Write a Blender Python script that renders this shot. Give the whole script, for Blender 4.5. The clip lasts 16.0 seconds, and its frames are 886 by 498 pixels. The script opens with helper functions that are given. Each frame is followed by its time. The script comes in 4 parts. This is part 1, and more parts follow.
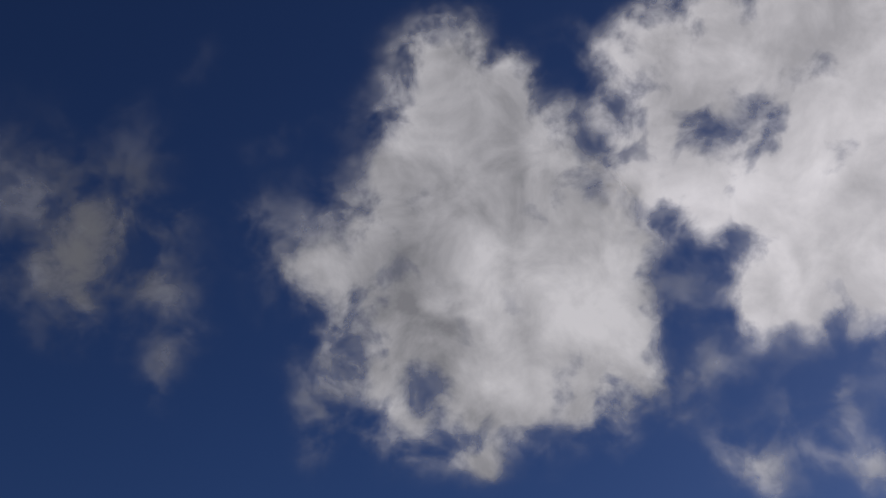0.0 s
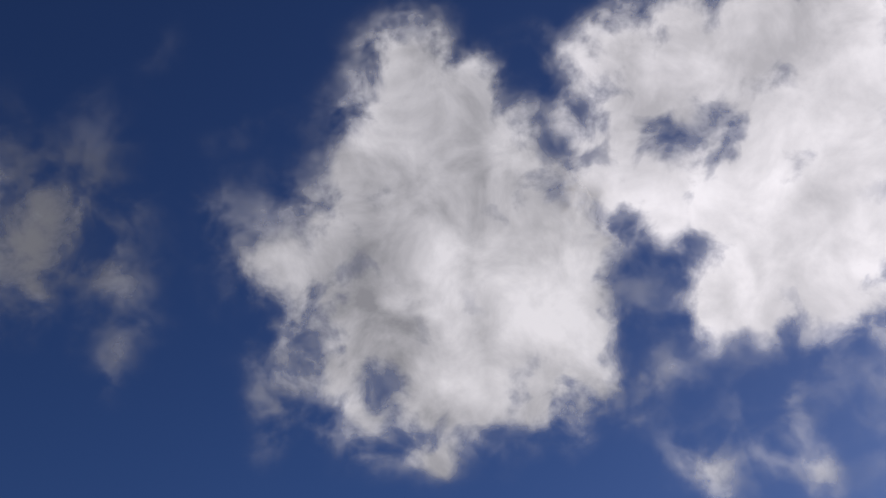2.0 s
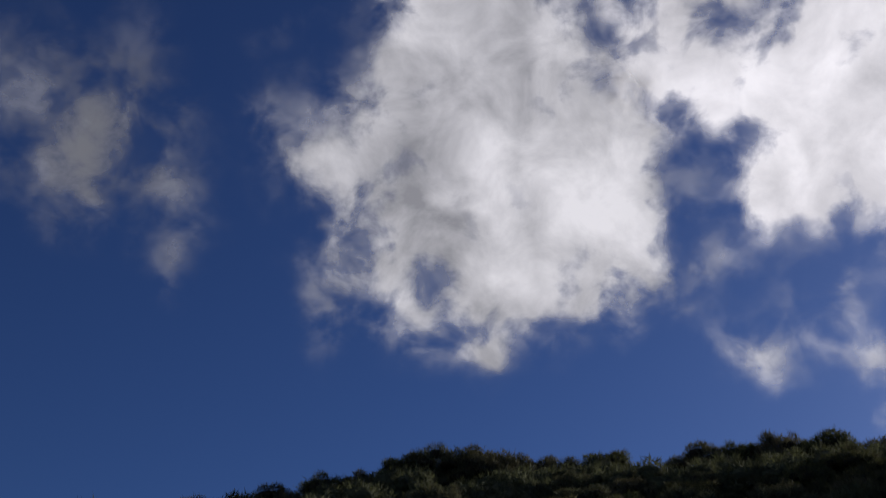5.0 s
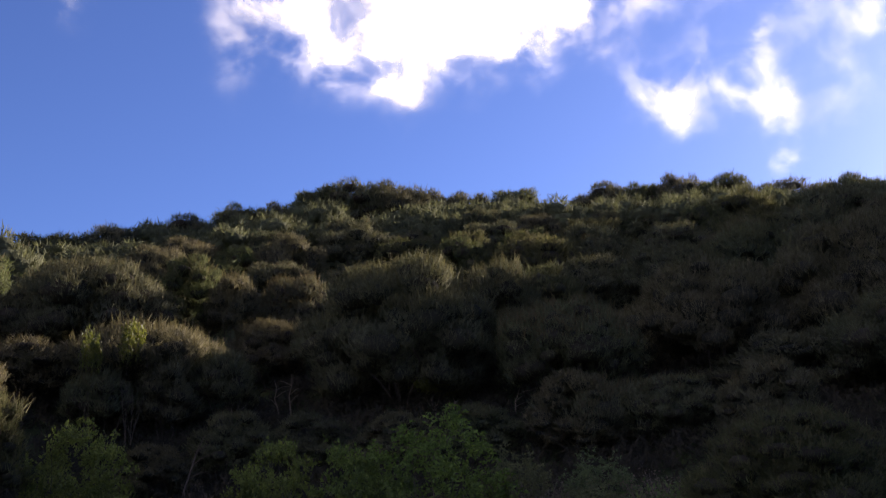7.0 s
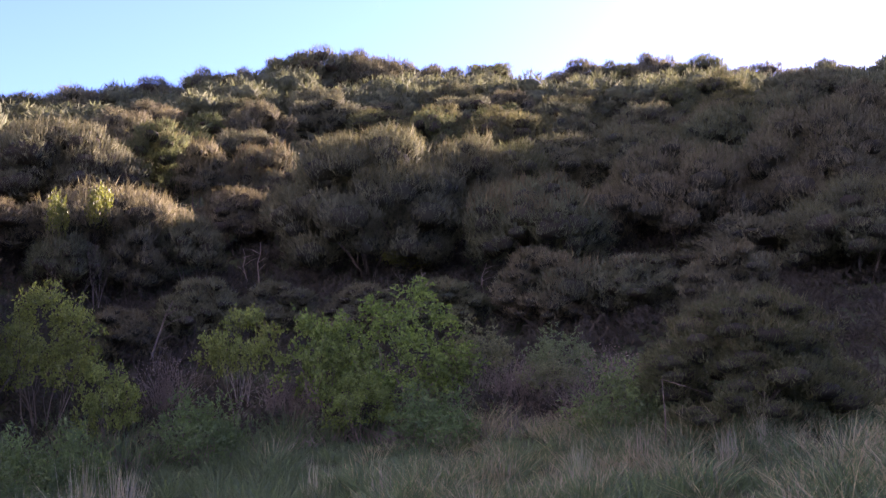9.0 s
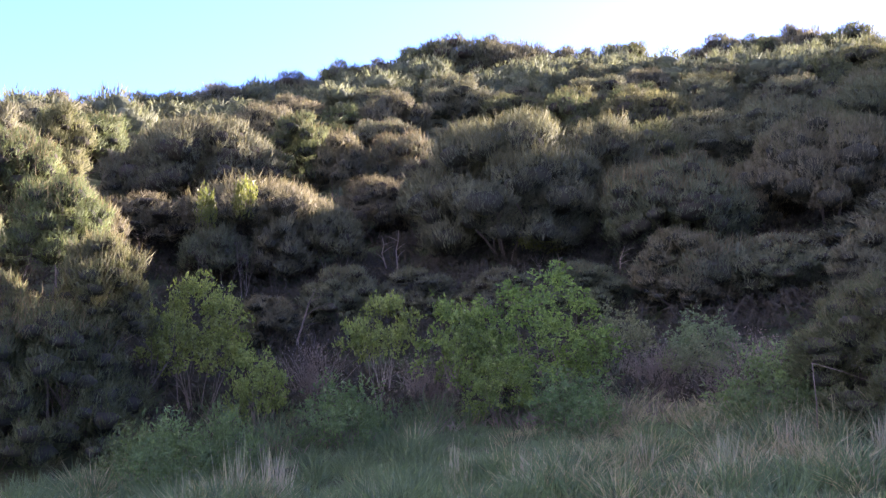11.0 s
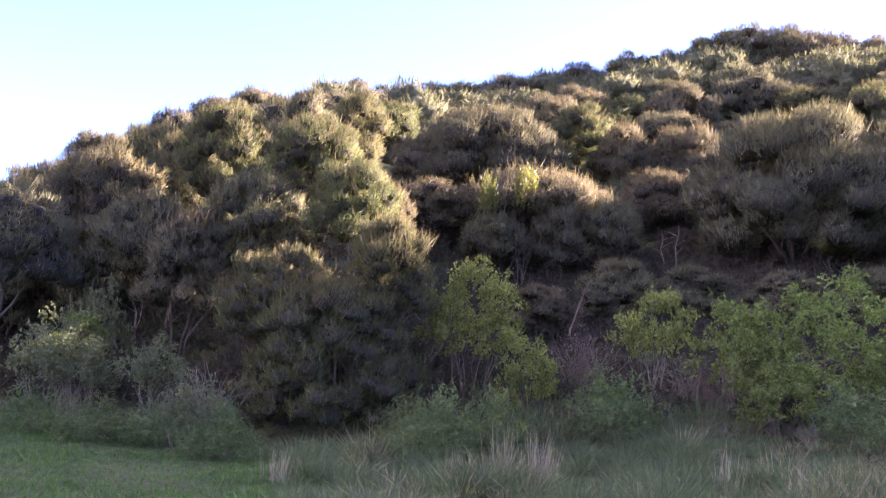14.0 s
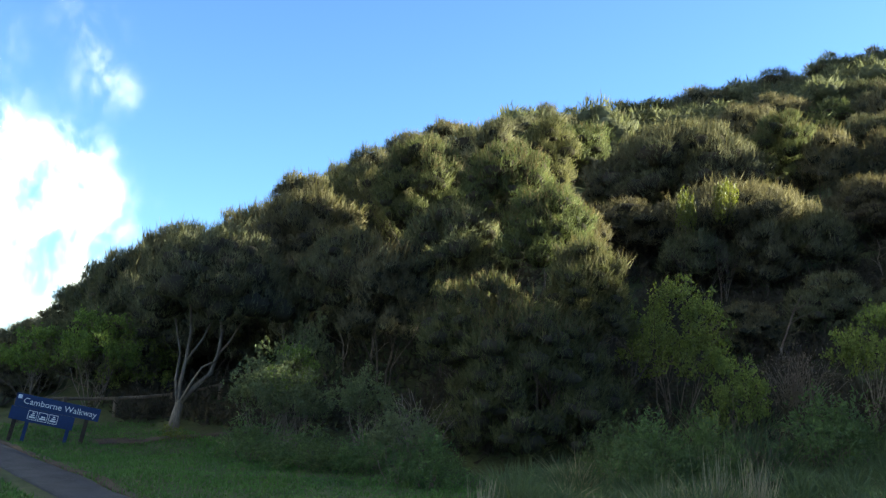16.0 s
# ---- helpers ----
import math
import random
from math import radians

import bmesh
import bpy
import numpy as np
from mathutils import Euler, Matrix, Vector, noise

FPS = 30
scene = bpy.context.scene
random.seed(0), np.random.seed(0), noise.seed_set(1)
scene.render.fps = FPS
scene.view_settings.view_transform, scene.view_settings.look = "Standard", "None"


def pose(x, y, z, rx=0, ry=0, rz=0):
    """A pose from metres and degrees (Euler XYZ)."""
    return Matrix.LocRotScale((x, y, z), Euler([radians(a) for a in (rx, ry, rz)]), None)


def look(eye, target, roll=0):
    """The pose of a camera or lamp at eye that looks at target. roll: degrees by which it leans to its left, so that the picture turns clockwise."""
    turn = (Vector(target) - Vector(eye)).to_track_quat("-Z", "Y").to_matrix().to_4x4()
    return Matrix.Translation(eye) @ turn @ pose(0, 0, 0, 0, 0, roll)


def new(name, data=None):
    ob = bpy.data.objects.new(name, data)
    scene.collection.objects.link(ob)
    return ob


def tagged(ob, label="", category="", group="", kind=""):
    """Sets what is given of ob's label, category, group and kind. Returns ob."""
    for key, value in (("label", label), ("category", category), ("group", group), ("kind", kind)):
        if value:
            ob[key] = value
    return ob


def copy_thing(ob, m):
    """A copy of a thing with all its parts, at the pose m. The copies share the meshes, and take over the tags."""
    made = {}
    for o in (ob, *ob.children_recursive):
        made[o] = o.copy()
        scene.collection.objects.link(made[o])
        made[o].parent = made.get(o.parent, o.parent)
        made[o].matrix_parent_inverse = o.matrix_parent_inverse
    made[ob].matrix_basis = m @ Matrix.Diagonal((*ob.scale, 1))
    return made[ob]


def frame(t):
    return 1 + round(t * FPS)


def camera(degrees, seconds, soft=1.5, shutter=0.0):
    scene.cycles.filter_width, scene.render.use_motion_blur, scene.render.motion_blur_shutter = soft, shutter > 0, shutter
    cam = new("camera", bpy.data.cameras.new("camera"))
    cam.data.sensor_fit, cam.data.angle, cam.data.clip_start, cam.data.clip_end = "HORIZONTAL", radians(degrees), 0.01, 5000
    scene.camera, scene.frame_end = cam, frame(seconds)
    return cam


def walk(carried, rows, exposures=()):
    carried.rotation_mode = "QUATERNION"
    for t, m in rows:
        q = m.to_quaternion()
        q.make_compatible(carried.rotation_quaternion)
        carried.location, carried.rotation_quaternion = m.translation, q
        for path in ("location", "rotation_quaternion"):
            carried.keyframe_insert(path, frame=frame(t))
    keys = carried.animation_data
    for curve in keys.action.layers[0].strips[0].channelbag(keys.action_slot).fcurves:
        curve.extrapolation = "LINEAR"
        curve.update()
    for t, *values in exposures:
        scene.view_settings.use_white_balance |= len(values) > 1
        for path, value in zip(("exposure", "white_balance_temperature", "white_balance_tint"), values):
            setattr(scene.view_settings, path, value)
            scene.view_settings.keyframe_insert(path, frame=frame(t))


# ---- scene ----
EYE = 2.4
cam = camera(48.4, 16.0, soft=1.3)


def gaze(yaw, pitch, lean):
    """The pose of the camera on its spot: heading and tilt in degrees, lean to its left."""
    return pose(0, 0, EYE, 90 + pitch, 0, yaw) @ pose(0, 0, 0, 0, 0, lean)


PATH = [
    (0.0, 4.26, 37.77, -1.72),
    (0.5, 3.99, 33.52, -1.00),
    (1.0, 3.31, 32.25, -0.39),
    (1.5, 1.98, 34.23, -1.11),
    (2.0, 1.36, 37.60, -1.94),
    (2.5, 0.08, 40.57, -2.92),
    (3.0, 0.79, 40.01, -3.32),
    (3.5, 5.32, 37.48, -2.15),
    (3.7, 6.79, 36.44, -1.17),
    (5.8, 3.48, 27.79, -2.11),
    (6.0, 3.28, 26.44, -2.38),
    (6.5, 1.77, 21.96, -1.71),
    (7.0, 0.00, 16.26, -1.89),
    (7.5, -0.90, 12.38, -1.01),
    (8.0, -1.88, 10.03, -0.56),
    (8.2, -2.47, 9.67, -0.26),
    (10.3, 3.31, 8.68, -1.50),
    (10.5, 4.37, 8.89, -1.63),
    (11.0, 6.38, 8.09, -0.42),
    (11.5, 9.00, 7.26, 2.27),
    (12.0, 12.82, 7.14, 2.90),
    (12.5, 15.53, 7.01, 4.05),
    (13.0, 18.10, 7.17, 4.27),
    (13.5, 20.19, 7.14, 5.00),
    (14.0, 22.48, 6.96, 4.77),
    (14.5, 25.93, 7.39, 4.58),
    (15.0, 28.12, 7.35, 3.81),
    (15.5, 31.29, 7.27, 3.44),
    (16.0, 33.98, 7.60, 3.50),
]
walk(cam, [(t, gaze(y, p, r)) for t, y, p, r in PATH], exposures=[
    (0.0, -1.05, 6500, 15), (1.0, -1.05, 6500, 15), (1.5, -0.65, 6500, 15), (2.0, -0.6, 6500, 16), (3.5, -0.8, 6400, 15), (5.8, -0.15, 6400, 16),
    (6.5, 0.6, 6700, 20), (7.0, 1.5, 7400, 24), (7.5, 2.35, 7900, 38), (8.0, 3.05, 7700, 54), (10.5, 3.5, 6800, 34),
    (11.5, 4.1, 6600, 38), (12.5, 4.2, 6900, 46), (14.0, 4.05, 7300, 48), (15.0, 3.65, 7600, 50), (15.5, 3.35, 7800, 34),
    (16.0, 2.75, 7900, -6)])

# ---- sky and sun ----
SUN_BEARING, SUN_HEIGHT = 44.0, 20.5      # degrees clockwise from +y, degrees above the horizon
world = bpy.data.worlds.new("sky")
scene.world = world
world.use_nodes = True
wn, wl = world.node_tree.nodes, world.node_tree.links
sky = wn.new("ShaderNodeTexSky")
sky.sky_type, sky.sun_disc = "NISHITA", False
sky.sun_elevation, sky.sun_rotation = radians(SUN_HEIGHT), radians(SUN_BEARING)
sky.altitude, sky.air_density, sky.dust_density, sky.ozone_density = 50, 0.90, 0.6, 6.0
blue = wn.new("ShaderNodeMix")            # a clean, deep southern blue
blue.data_type, blue.blend_type = "RGBA", "MULTIPLY"
blue.inputs[0].default_value, blue.inputs[7].default_value = 1.0, (0.62, 0.72, 1.0, 1.0)
wn["Background"].inputs["Strength"].default_value = 0.068
wl.new(sky.outputs["Color"], blue.inputs[6])
wl.new(blue.outputs[2], wn["Background"].inputs["Color"])

sun = new("sun", bpy.data.lights.new("sun", "SUN"))
sun.data.energy, sun.data.angle, sun.data.color = 4.5, radians(0.6), (1.0, 0.97, 0.91)
sb, sh = radians(SUN_BEARING), radians(SUN_HEIGHT)
SUN_WAY = Vector((math.sin(sb) * math.cos(sh), math.cos(sb) * math.cos(sh), math.sin(sh)))
sun.matrix_world = look(SUN_WAY * 200, (0, 0, 0))

# ---- materials ----
def shader(name):
    m = bpy.data.materials.new(name)
    m.use_nodes = True
    nt = m.node_tree
    return m, nt.nodes, nt.links, nt.nodes["Principled BSDF"]


def node(nodes, kind, **values):
    n = nodes.new(kind)
    for key, value in values.items():
        n.inputs[key.replace("_", " ")].default_value = value
    return n


def ramp(nodes, *stops):
    n = nodes.new("ShaderNodeValToRGB")
    while len(n.color_ramp.elements) < len(stops):
        n.color_ramp.elements.new(0.5)
    for e, (at, colour) in zip(n.color_ramp.elements, stops):
        e.position, e.color = at, (*colour, 1)
    return n


def mixed(nodes, links, fac, a, b, mode="MIX"):
    n = nodes.new("ShaderNodeMix")
    n.data_type, n.blend_type = "RGBA", mode
    for slot, v in ((0, fac), (6, a), (7, b)):
        if isinstance(v, (int, float)):
            n.inputs[slot].default_value = v
        elif isinstance(v, tuple):
            n.inputs[slot].default_value = (*v, 1)
        else:
            links.new(v, n.inputs[slot])
    return n.outputs[2]


def foliage(name, dark, mid, light, glow, through_amount=0.4, rough=0.6, gloss=0.25):
    """Leaves: colour varies from sprig to sprig, in patches and from plant to plant; light passes through them."""
    m, N, L, p = shader(name)
    geo = N.new("ShaderNodeNewGeometry")
    info = N.new("ShaderNodeObjectInfo")
    coord = N.new("ShaderNodeTexCoord")
    patch = node(N, "ShaderNodeTexNoise", Scale=1.1, Detail=4.0, Roughness=0.6)
    L.new(coord.outputs["Object"], patch.inputs["Vector"])
    own = ramp(N, (0.0, dark), (0.55, mid), (1.0, light))
    add = N.new("ShaderNodeMath")
    add.operation = "MULTIPLY_ADD"
    L.new(patch.outputs["Fac"], add.inputs[0])
    add.inputs[1].default_value = 0.74
    half = N.new("ShaderNodeMath")
    half.operation = "MULTIPLY"
    half.inputs[1].default_value = 0.40
    L.new(geo.outputs["Random Per Island"], half.inputs[0])
    L.new(half.outputs[0], add.inputs[2])
    L.new(add.outputs[0], own.inputs["Fac"])
    tint = ramp(N, (0.0, (0.90, 1.0, 0.90)), (0.5, (1.0, 1.0, 1.0)), (1.0, (1.12, 1.0, 0.98)))
    L.new(info.outputs["Random"], tint.inputs["Fac"])
    colour = mixed(N, L, 1.0, own.outputs["Color"], tint.outputs["Color"], "MULTIPLY")
    L.new(colour, p.inputs["Base Color"])
    p.inputs["Roughness"].default_value = rough
    p.inputs["Specular IOR Level"].default_value = gloss
    lucent = N.new("ShaderNodeBsdfTranslucent")
    L.new(mixed(N, L, 1.0, colour, glow, "MULTIPLY"), lucent.inputs["Color"])
    mix = N.new("ShaderNodeMixShader")
    mix.inputs[0].default_value = through_amount
    L.new(p.outputs[0], mix.inputs[1])
    L.new(lucent.outputs[0], mix.inputs[2])
    L.new(mix.outputs[0], N["Material Output"].inputs["Surface"])
    return m


def surface(name, dark, light, scale, rough=0.85, bump=0.3, fine=12.0, stretch=(1, 1, 1), third=None):
    """A matt surface with blotches, fine grain and relief, in metres."""
    m, N, L, p = shader(name)
    coord = N.new("ShaderNodeTexCoord")
    place = N.new("ShaderNodeMapping")
    place.inputs["Scale"].default_value = stretch
    L.new(coord.outputs["Object"], place.inputs["Vector"])
    big = node(N, "ShaderNodeTexNoise", Scale=scale, Detail=5.0, Roughness=0.65)
    small = node(N, "ShaderNodeTexNoise", Scale=scale * fine, Detail=3.0, Roughness=0.7)
    for n in (big, small):
        L.new(place.outputs["Vector"], n.inputs["Vector"])
    stops = [(0.3, dark), (0.7, light)] if third is None else [(0.25, dark), (0.5, light), (0.75, third)]
    r = ramp(N, *stops)
    L.new(big.outputs["Fac"], r.inputs["Fac"])
    grain = ramp(N, (0.25, (0.55, 0.55, 0.55)), (0.75, (1.3, 1.3, 1.3)))
    L.new(small.outputs["Fac"], grain.inputs["Fac"])
    L.new(mixed(N, L, 1.0, r.outputs["Color"], grain.outputs["Color"], "MULTIPLY"), p.inputs["Base Color"])
    p.inputs["Roughness"].default_value = rough
    p.inputs["Specular IOR Level"].default_value = 0.15
    b = node(N, "ShaderNodeBump", Strength=bump, Distance=0.03)
    L.new(small.outputs["Fac"], b.inputs["Height"])
    L.new(b.outputs["Normal"], p.inputs["Normal"])
    return m


M_TEATREE = foliage("teatree_foliage", (0.055, 0.054, 0.037), (0.121, 0.119, 0.080), (0.204, 0.200, 0.131), (1.0, 1.0, 0.7), 0.4, rough=0.8, gloss=0.04)
M_FLUSH = foliage("teatree_new_growth", (0.046, 0.051, 0.029), (0.096, 0.102, 0.055), (0.158, 0.163, 0.084), (1.0, 1.05, 0.7), 0.42, rough=0.8, gloss=0.04)
M_BROWN = foliage("seeding_tips", (0.062, 0.057, 0.033), (0.114, 0.105, 0.060), (0.171, 0.153, 0.090), (1.0, 0.95, 0.7), 0.4, rough=0.8, gloss=0.04)
M_BROAD = foliage("broad_leaf", (0.036, 0.046, 0.018), (0.108, 0.138, 0.050), (0.232, 0.280, 0.096), (1.3, 1.45, 0.65), 0.42, 0.6, 0.10)
M_LIME = foliage("lime_leaf", (0.056, 0.062, 0.018), (0.105, 0.110, 0.032), (0.170, 0.172, 0.056), (1.2, 1.25, 0.65), 0.5, 0.45)
# kept dark: shade inside crowns and under the scrub is put into this colour
M_UNDER = foliage("shade_dark_leaf", (0.025, 0.024, 0.019), (0.050, 0.045, 0.036), (0.086, 0.077, 0.061), (1.2, 1.2, 0.8), 0.3, rough=0.8, gloss=0.04)
M_UMBER = foliage("withered_leaf", (0.070, 0.055, 0.045), (0.125, 0.100, 0.082), (0.190, 0.160, 0.130), (1.2, 1.1, 0.9), 0.3)
M_WEED = foliage("weed_leaf", (0.036, 0.056, 0.026), (0.072, 0.106, 0.046), (0.126, 0.174, 0.077), (1.3, 1.5, 0.7), 0.4)
M_GREY = foliage("grey_leaf", (0.050, 0.062, 0.034), (0.099, 0.118, 0.064), (0.171, 0.195, 0.110), (1.2, 1.2, 0.8), 0.3, gloss=0.06)
M_GRASS = foliage("grass_blade", (0.038, 0.058, 0.030), (0.072, 0.106, 0.054), (0.122, 0.167, 0.088), (1.2, 1.3, 0.65), 0.35)
M_LAWN = foliage("lawn_blade", (0.031, 0.070, 0.018), (0.056, 0.118, 0.030), (0.088, 0.176, 0.050), (1.2, 1.3, 0.7), 0.3)
M_STRAW = foliage("dry_grass", (0.110, 0.095, 0.056), (0.202, 0.175, 0.105), (0.333, 0.297, 0.184), (1.2, 1.1, 0.8), 0.3)
M_STALK = foliage("bleached_stalk", (0.122, 0.110, 0.070), (0.209, 0.194, 0.130), (0.302, 0.289, 0.203), (1.1, 1.05, 0.8), 0.25)
M_BARK = surface("brown_bark", (0.055, 0.042, 0.032), (0.130, 0.105, 0.085), 3.0, 0.9, 0.6, 8.0, (1, 1, 0.25))
M_PALE = surface("pale_bark", (0.095, 0.077, 0.062), (0.195, 0.163, 0.134), 3.0, 0.85, 0.5, 8.0, (1, 1, 0.2))
M_TWIG = surface("grey_twig", (0.095, 0.072, 0.056), (0.190, 0.152, 0.122), 4.0, 0.9, 0.3)

# ---- the lie of the land ----
PROFILES = {}


def profile(bearing, *steps):
    PROFILES[bearing] = (np.array([s[0] for s in steps], float), np.array([s[1] for s in steps], float))


profile(-180, (0, 0.8), (12, 0.6), (60, 0.5), (400, 0), (4500, 0))
profile(-75, (0, 0.8), (12, 0), (60, 0), (400, 0), (4500, 0))
profile(-57, (0, 0.8), (10, 0.1), (25, 0), (40, 0.3), (60, 0.6), (150, 0), (4500, 0))
profile(-50, (0, 0.8), (10, 0.1), (30, 0.1), (36, 0.7), (45, 3.0), (60, 3.4), (90, 1), (150, 0), (4500, 0))
profile(-43, (0, 0.8), (10, 0.1), (28, 0.2), (34, 1.2), (44, 4.5), (60, 7.4), (80, 8), (150, 2), (400, 0), (4500, 0))
profile(-36, (0, 0.8), (10, 0.1), (22, 0.2), (30, 2.0), (38, 5.5), (50, 10), (70, 14.5), (90, 15), (150, 6), (400, 0), (4500, 0))
profile(-29, (0, 0.8), (10, 0.1), (22, 0.3), (28, 1.7), (33, 4), (40, 8), (55, 14), (85, 22.3), (105, 23), (160, 12), (450, 0), (4500, 0))
profile(-20, (0, 0.8), (10, 0.1), (21, 0.4), (27, 1.7), (36, 4.4), (43, 7), (60, 13.5), (90, 25), (110, 31), (130, 31), (180, 20), (500, 0), (4500, 0))
profile(-8, (0, 0.8), (10, 0.2), (19, 0.6), (25, 1.6), (36, 5.0), (43, 7.7), (60, 14.5), (90, 28), (125, 41.3), (150, 41.5), (220, 30), (600, 0), (4500, 0))
profile(5, (0, 0.8), (10, 0.3), (19, 0.9), (25, 2.0), (36, 5.4), (43, 8), (60, 15), (90, 28.5), (130, 42.6), (155, 42.5), (220, 32), (600, 0), (4500, 0))
profile(18, (0, 0.8), (10, 0.4), (18, 1.1), (25, 2.3), (36, 5.8), (43, 8.3), (60, 15), (90, 27.5), (125, 39), (150, 39), (220, 30), (600, 0), (4500, 0))
# bearings 27 to 50: unseen ridge, added height to keep sun off the lawn
profile(27, (0, 0.8), (10, 0.5), (25, 2.3), (43, 8.1), (60, 14.4), (90, 26), (120, 34), (145, 46), (185, 47), (260, 27), (600, 0), (4500, 0))
profile(29, (0, 0.8), (10, 0.5), (25, 2.3), (43, 8), (60, 14), (90, 26), (118, 36), (145, 49), (185, 50), (260, 30), (600, 0), (4500, 0))
profile(37, (0, 0.8), (25, 2.2), (60, 13), (90, 26), (120, 39), (145, 55.5), (185, 55.5), (260, 32), (600, 0), (4500, 0))
profile(42, (0, 0.8), (25, 2.2), (60, 12), (90, 25), (120, 40), (145, 58), (185, 58), (260, 32), (600, 0), (4500, 0))
profile(50, (0, 0.8), (25, 2.2), (60, 12), (90, 25), (120, 40), (145, 58), (185, 58), (260, 32), (600, 0), (4500, 0))
profile(64, (0, 0.8), (25, 2), (60, 10), (115, 24), (185, 24), (600, 0), (4500, 0))
profile(100, (0, 0.8), (60, 3), (150, 3), (600, 0), (4500, 0))
profile(180, (0, 0.8), (12, 0.6), (60, 0.5), (400, 0), (4500, 0))
BEARINGS = np.array(sorted(PROFILES))


def lattice(ix, iy, seed):
    h = (ix.astype(np.int64) * 374761393 + iy.astype(np.int64) * 668265263 + seed * 1442695041) & 0x7FFFFFFF
    h = ((h ^ (h >> 13)) * 1274126177) & 0x7FFFFFFF
    return ((h ^ (h >> 16)) & 0xFFFF) / 65535.0


def value_noise(x, y, seed):
    ix, iy = np.floor(x), np.floor(y)
    u, v = x - ix, y - iy
    u, v = u * u * (3 - 2 * u), v * v * (3 - 2 * v)
    a, b = lattice(ix, iy, seed), lattice(ix + 1, iy, seed)
    c, d = lattice(ix, iy + 1, seed), lattice(ix + 1, iy + 1, seed)
    return (a * (1 - u) + b * u) * (1 - v) + (c * (1 - u) + d * u) * v


def fbm(x, y, seed, octaves=5, gain=0.5):
    total, amp, norm = 0.0, 1.0, 0.0
    for k in range(octaves):
        total = total + amp * value_noise(x * 2.0 ** k + 17.3 * k, y * 2.0 ** k + 9.1 * k, seed + k)
        norm, amp = norm + amp, amp * gain
    return total / norm


def ground_height(x, y):
    """Height of the ground; x and y may be arrays."""
    x, y = np.atleast_1d(np.asarray(x, float)), np.atleast_1d(np.asarray(y, float))
    r, b = np.hypot(x, y), np.degrees(np.arctan2(x, y))
    i = np.clip(np.searchsorted(BEARINGS, b) - 1, 0, len(BEARINGS) - 2)
    f = (b - BEARINGS[i]) / (BEARINGS[i + 1] - BEARINGS[i])
    out = np.zeros_like(r)
    for k in np.unique(i):
        s = i == k
        lo, hi = PROFILES[BEARINGS[k]], PROFILES[BEARINGS[k + 1]]
        for dr in (-1.2, 0.0, 1.2):
            q = np.maximum(r[s] * (1 + dr * 0.04), 0)
            out[s] += (np.interp(q, *lo) * (1 - f[s]) + np.interp(q, *hi) * f[s]) / 3
    bumps = (fbm(x * 0.35, y * 0.35, 5) - 0.5) * 0.35 * np.clip((r - 8) / 20, 0, 1) * np.clip(300 / (r + 1), 0, 1)
    near = np.clip((r - 5) / 5, 0, 1)
    return (out + bumps) * near + 0.8 * (1 - near)


def height_at(x, y):
    return float(ground_height(x, y)[0])


def mesh_from(name, verts, faces, material, smooth=False):
    me = bpy.data.meshes.new(name)
    me.from_pydata(verts, [], faces)
    if material:
        me.materials.append(material)
    if smooth:
        me.polygons.foreach_set("use_smooth", np.ones(len(me.polygons), bool))
    me.update()
    return me


def soup(name, verts, sizes, material, normals=None):
    """A mesh from an array of corners, given face by face, with sizes[i] corners in face i (unshared).
    normals, one a corner, round the shading of triangles over a whole mass of leaves."""
    me = bpy.data.meshes.new(name)
    verts = np.asarray(verts, np.float32).reshape(-1, 3)
    sizes = np.asarray(sizes, np.int32)
    if normals is not None:
        tri = verts.reshape(-1, 3, 3).copy()
        turned = np.einsum("ij,ij->i", np.cross(tri[:, 1] - tri[:, 0], tri[:, 2] - tri[:, 0]), normals[::3]) < 0
        tri[turned] = tri[turned][:, ::-1]
        verts = tri.reshape(-1, 3)
    me.vertices.add(len(verts))
    me.vertices.foreach_set("co", verts.ravel())
    me.loops.add(len(verts))
    me.loops.foreach_set("vertex_index", np.arange(len(verts), dtype=np.int32))
    me.polygons.add(len(sizes))
    me.polygons.foreach_set("loop_start", np.concatenate(([0], np.cumsum(sizes)[:-1])).astype(np.int32))
    me.materials.append(material)
    me.update(calc_edges=True)
    if normals is not None:
        me.polygons.foreach_set("use_smooth", np.ones(len(sizes), bool))
        me.normals_split_custom_set_from_vertices(np.asarray(normals, np.float32))
    return me


def part(name, data, parent, label=""):
    ob = new(name, data)
    ob.parent = parent
    return tagged(ob, label) if label else ob


# path line: runs along the foot of the bank
PATH_A, PATH_B, PATH_HALF = Vector((-35.0, 19.9)), Vector((-13.0, 10.2)), 0.62


def path_offset(x, y):
    d = (PATH_B - PATH_A).normalized()
    return (x - PATH_A.x) * d.y - (y - PATH_A.y) * d.x


rings = np.concatenate((np.linspace(0.01, 8, 6), np.linspace(9, 60, 86), np.linspace(62, 160, 50), np.geomspace(170, 4500, 22)))
spokes = np.concatenate((np.arange(-180, -70, 6), np.arange(-70, 40, 1.0), np.arange(40, 180, 5)))
RR, BB = np.meshgrid(rings, np.radians(spokes), indexing="ij")
GX, GY = RR * np.sin(BB), RR * np.cos(BB)
GZ = ground_height(GX.ravel(), GY.ravel())
ns = len(spokes)
gverts = np.stack((GX.ravel(), GY.ravel(), GZ), 1)
gfaces = [(i * ns + j, i * ns + (j + 1) % ns, (i + 1) * ns + (j + 1) % ns, (i + 1) * ns + j) for i in range(len(rings) - 1) for j in range(ns)]
gfaces.append(tuple(range(ns)))
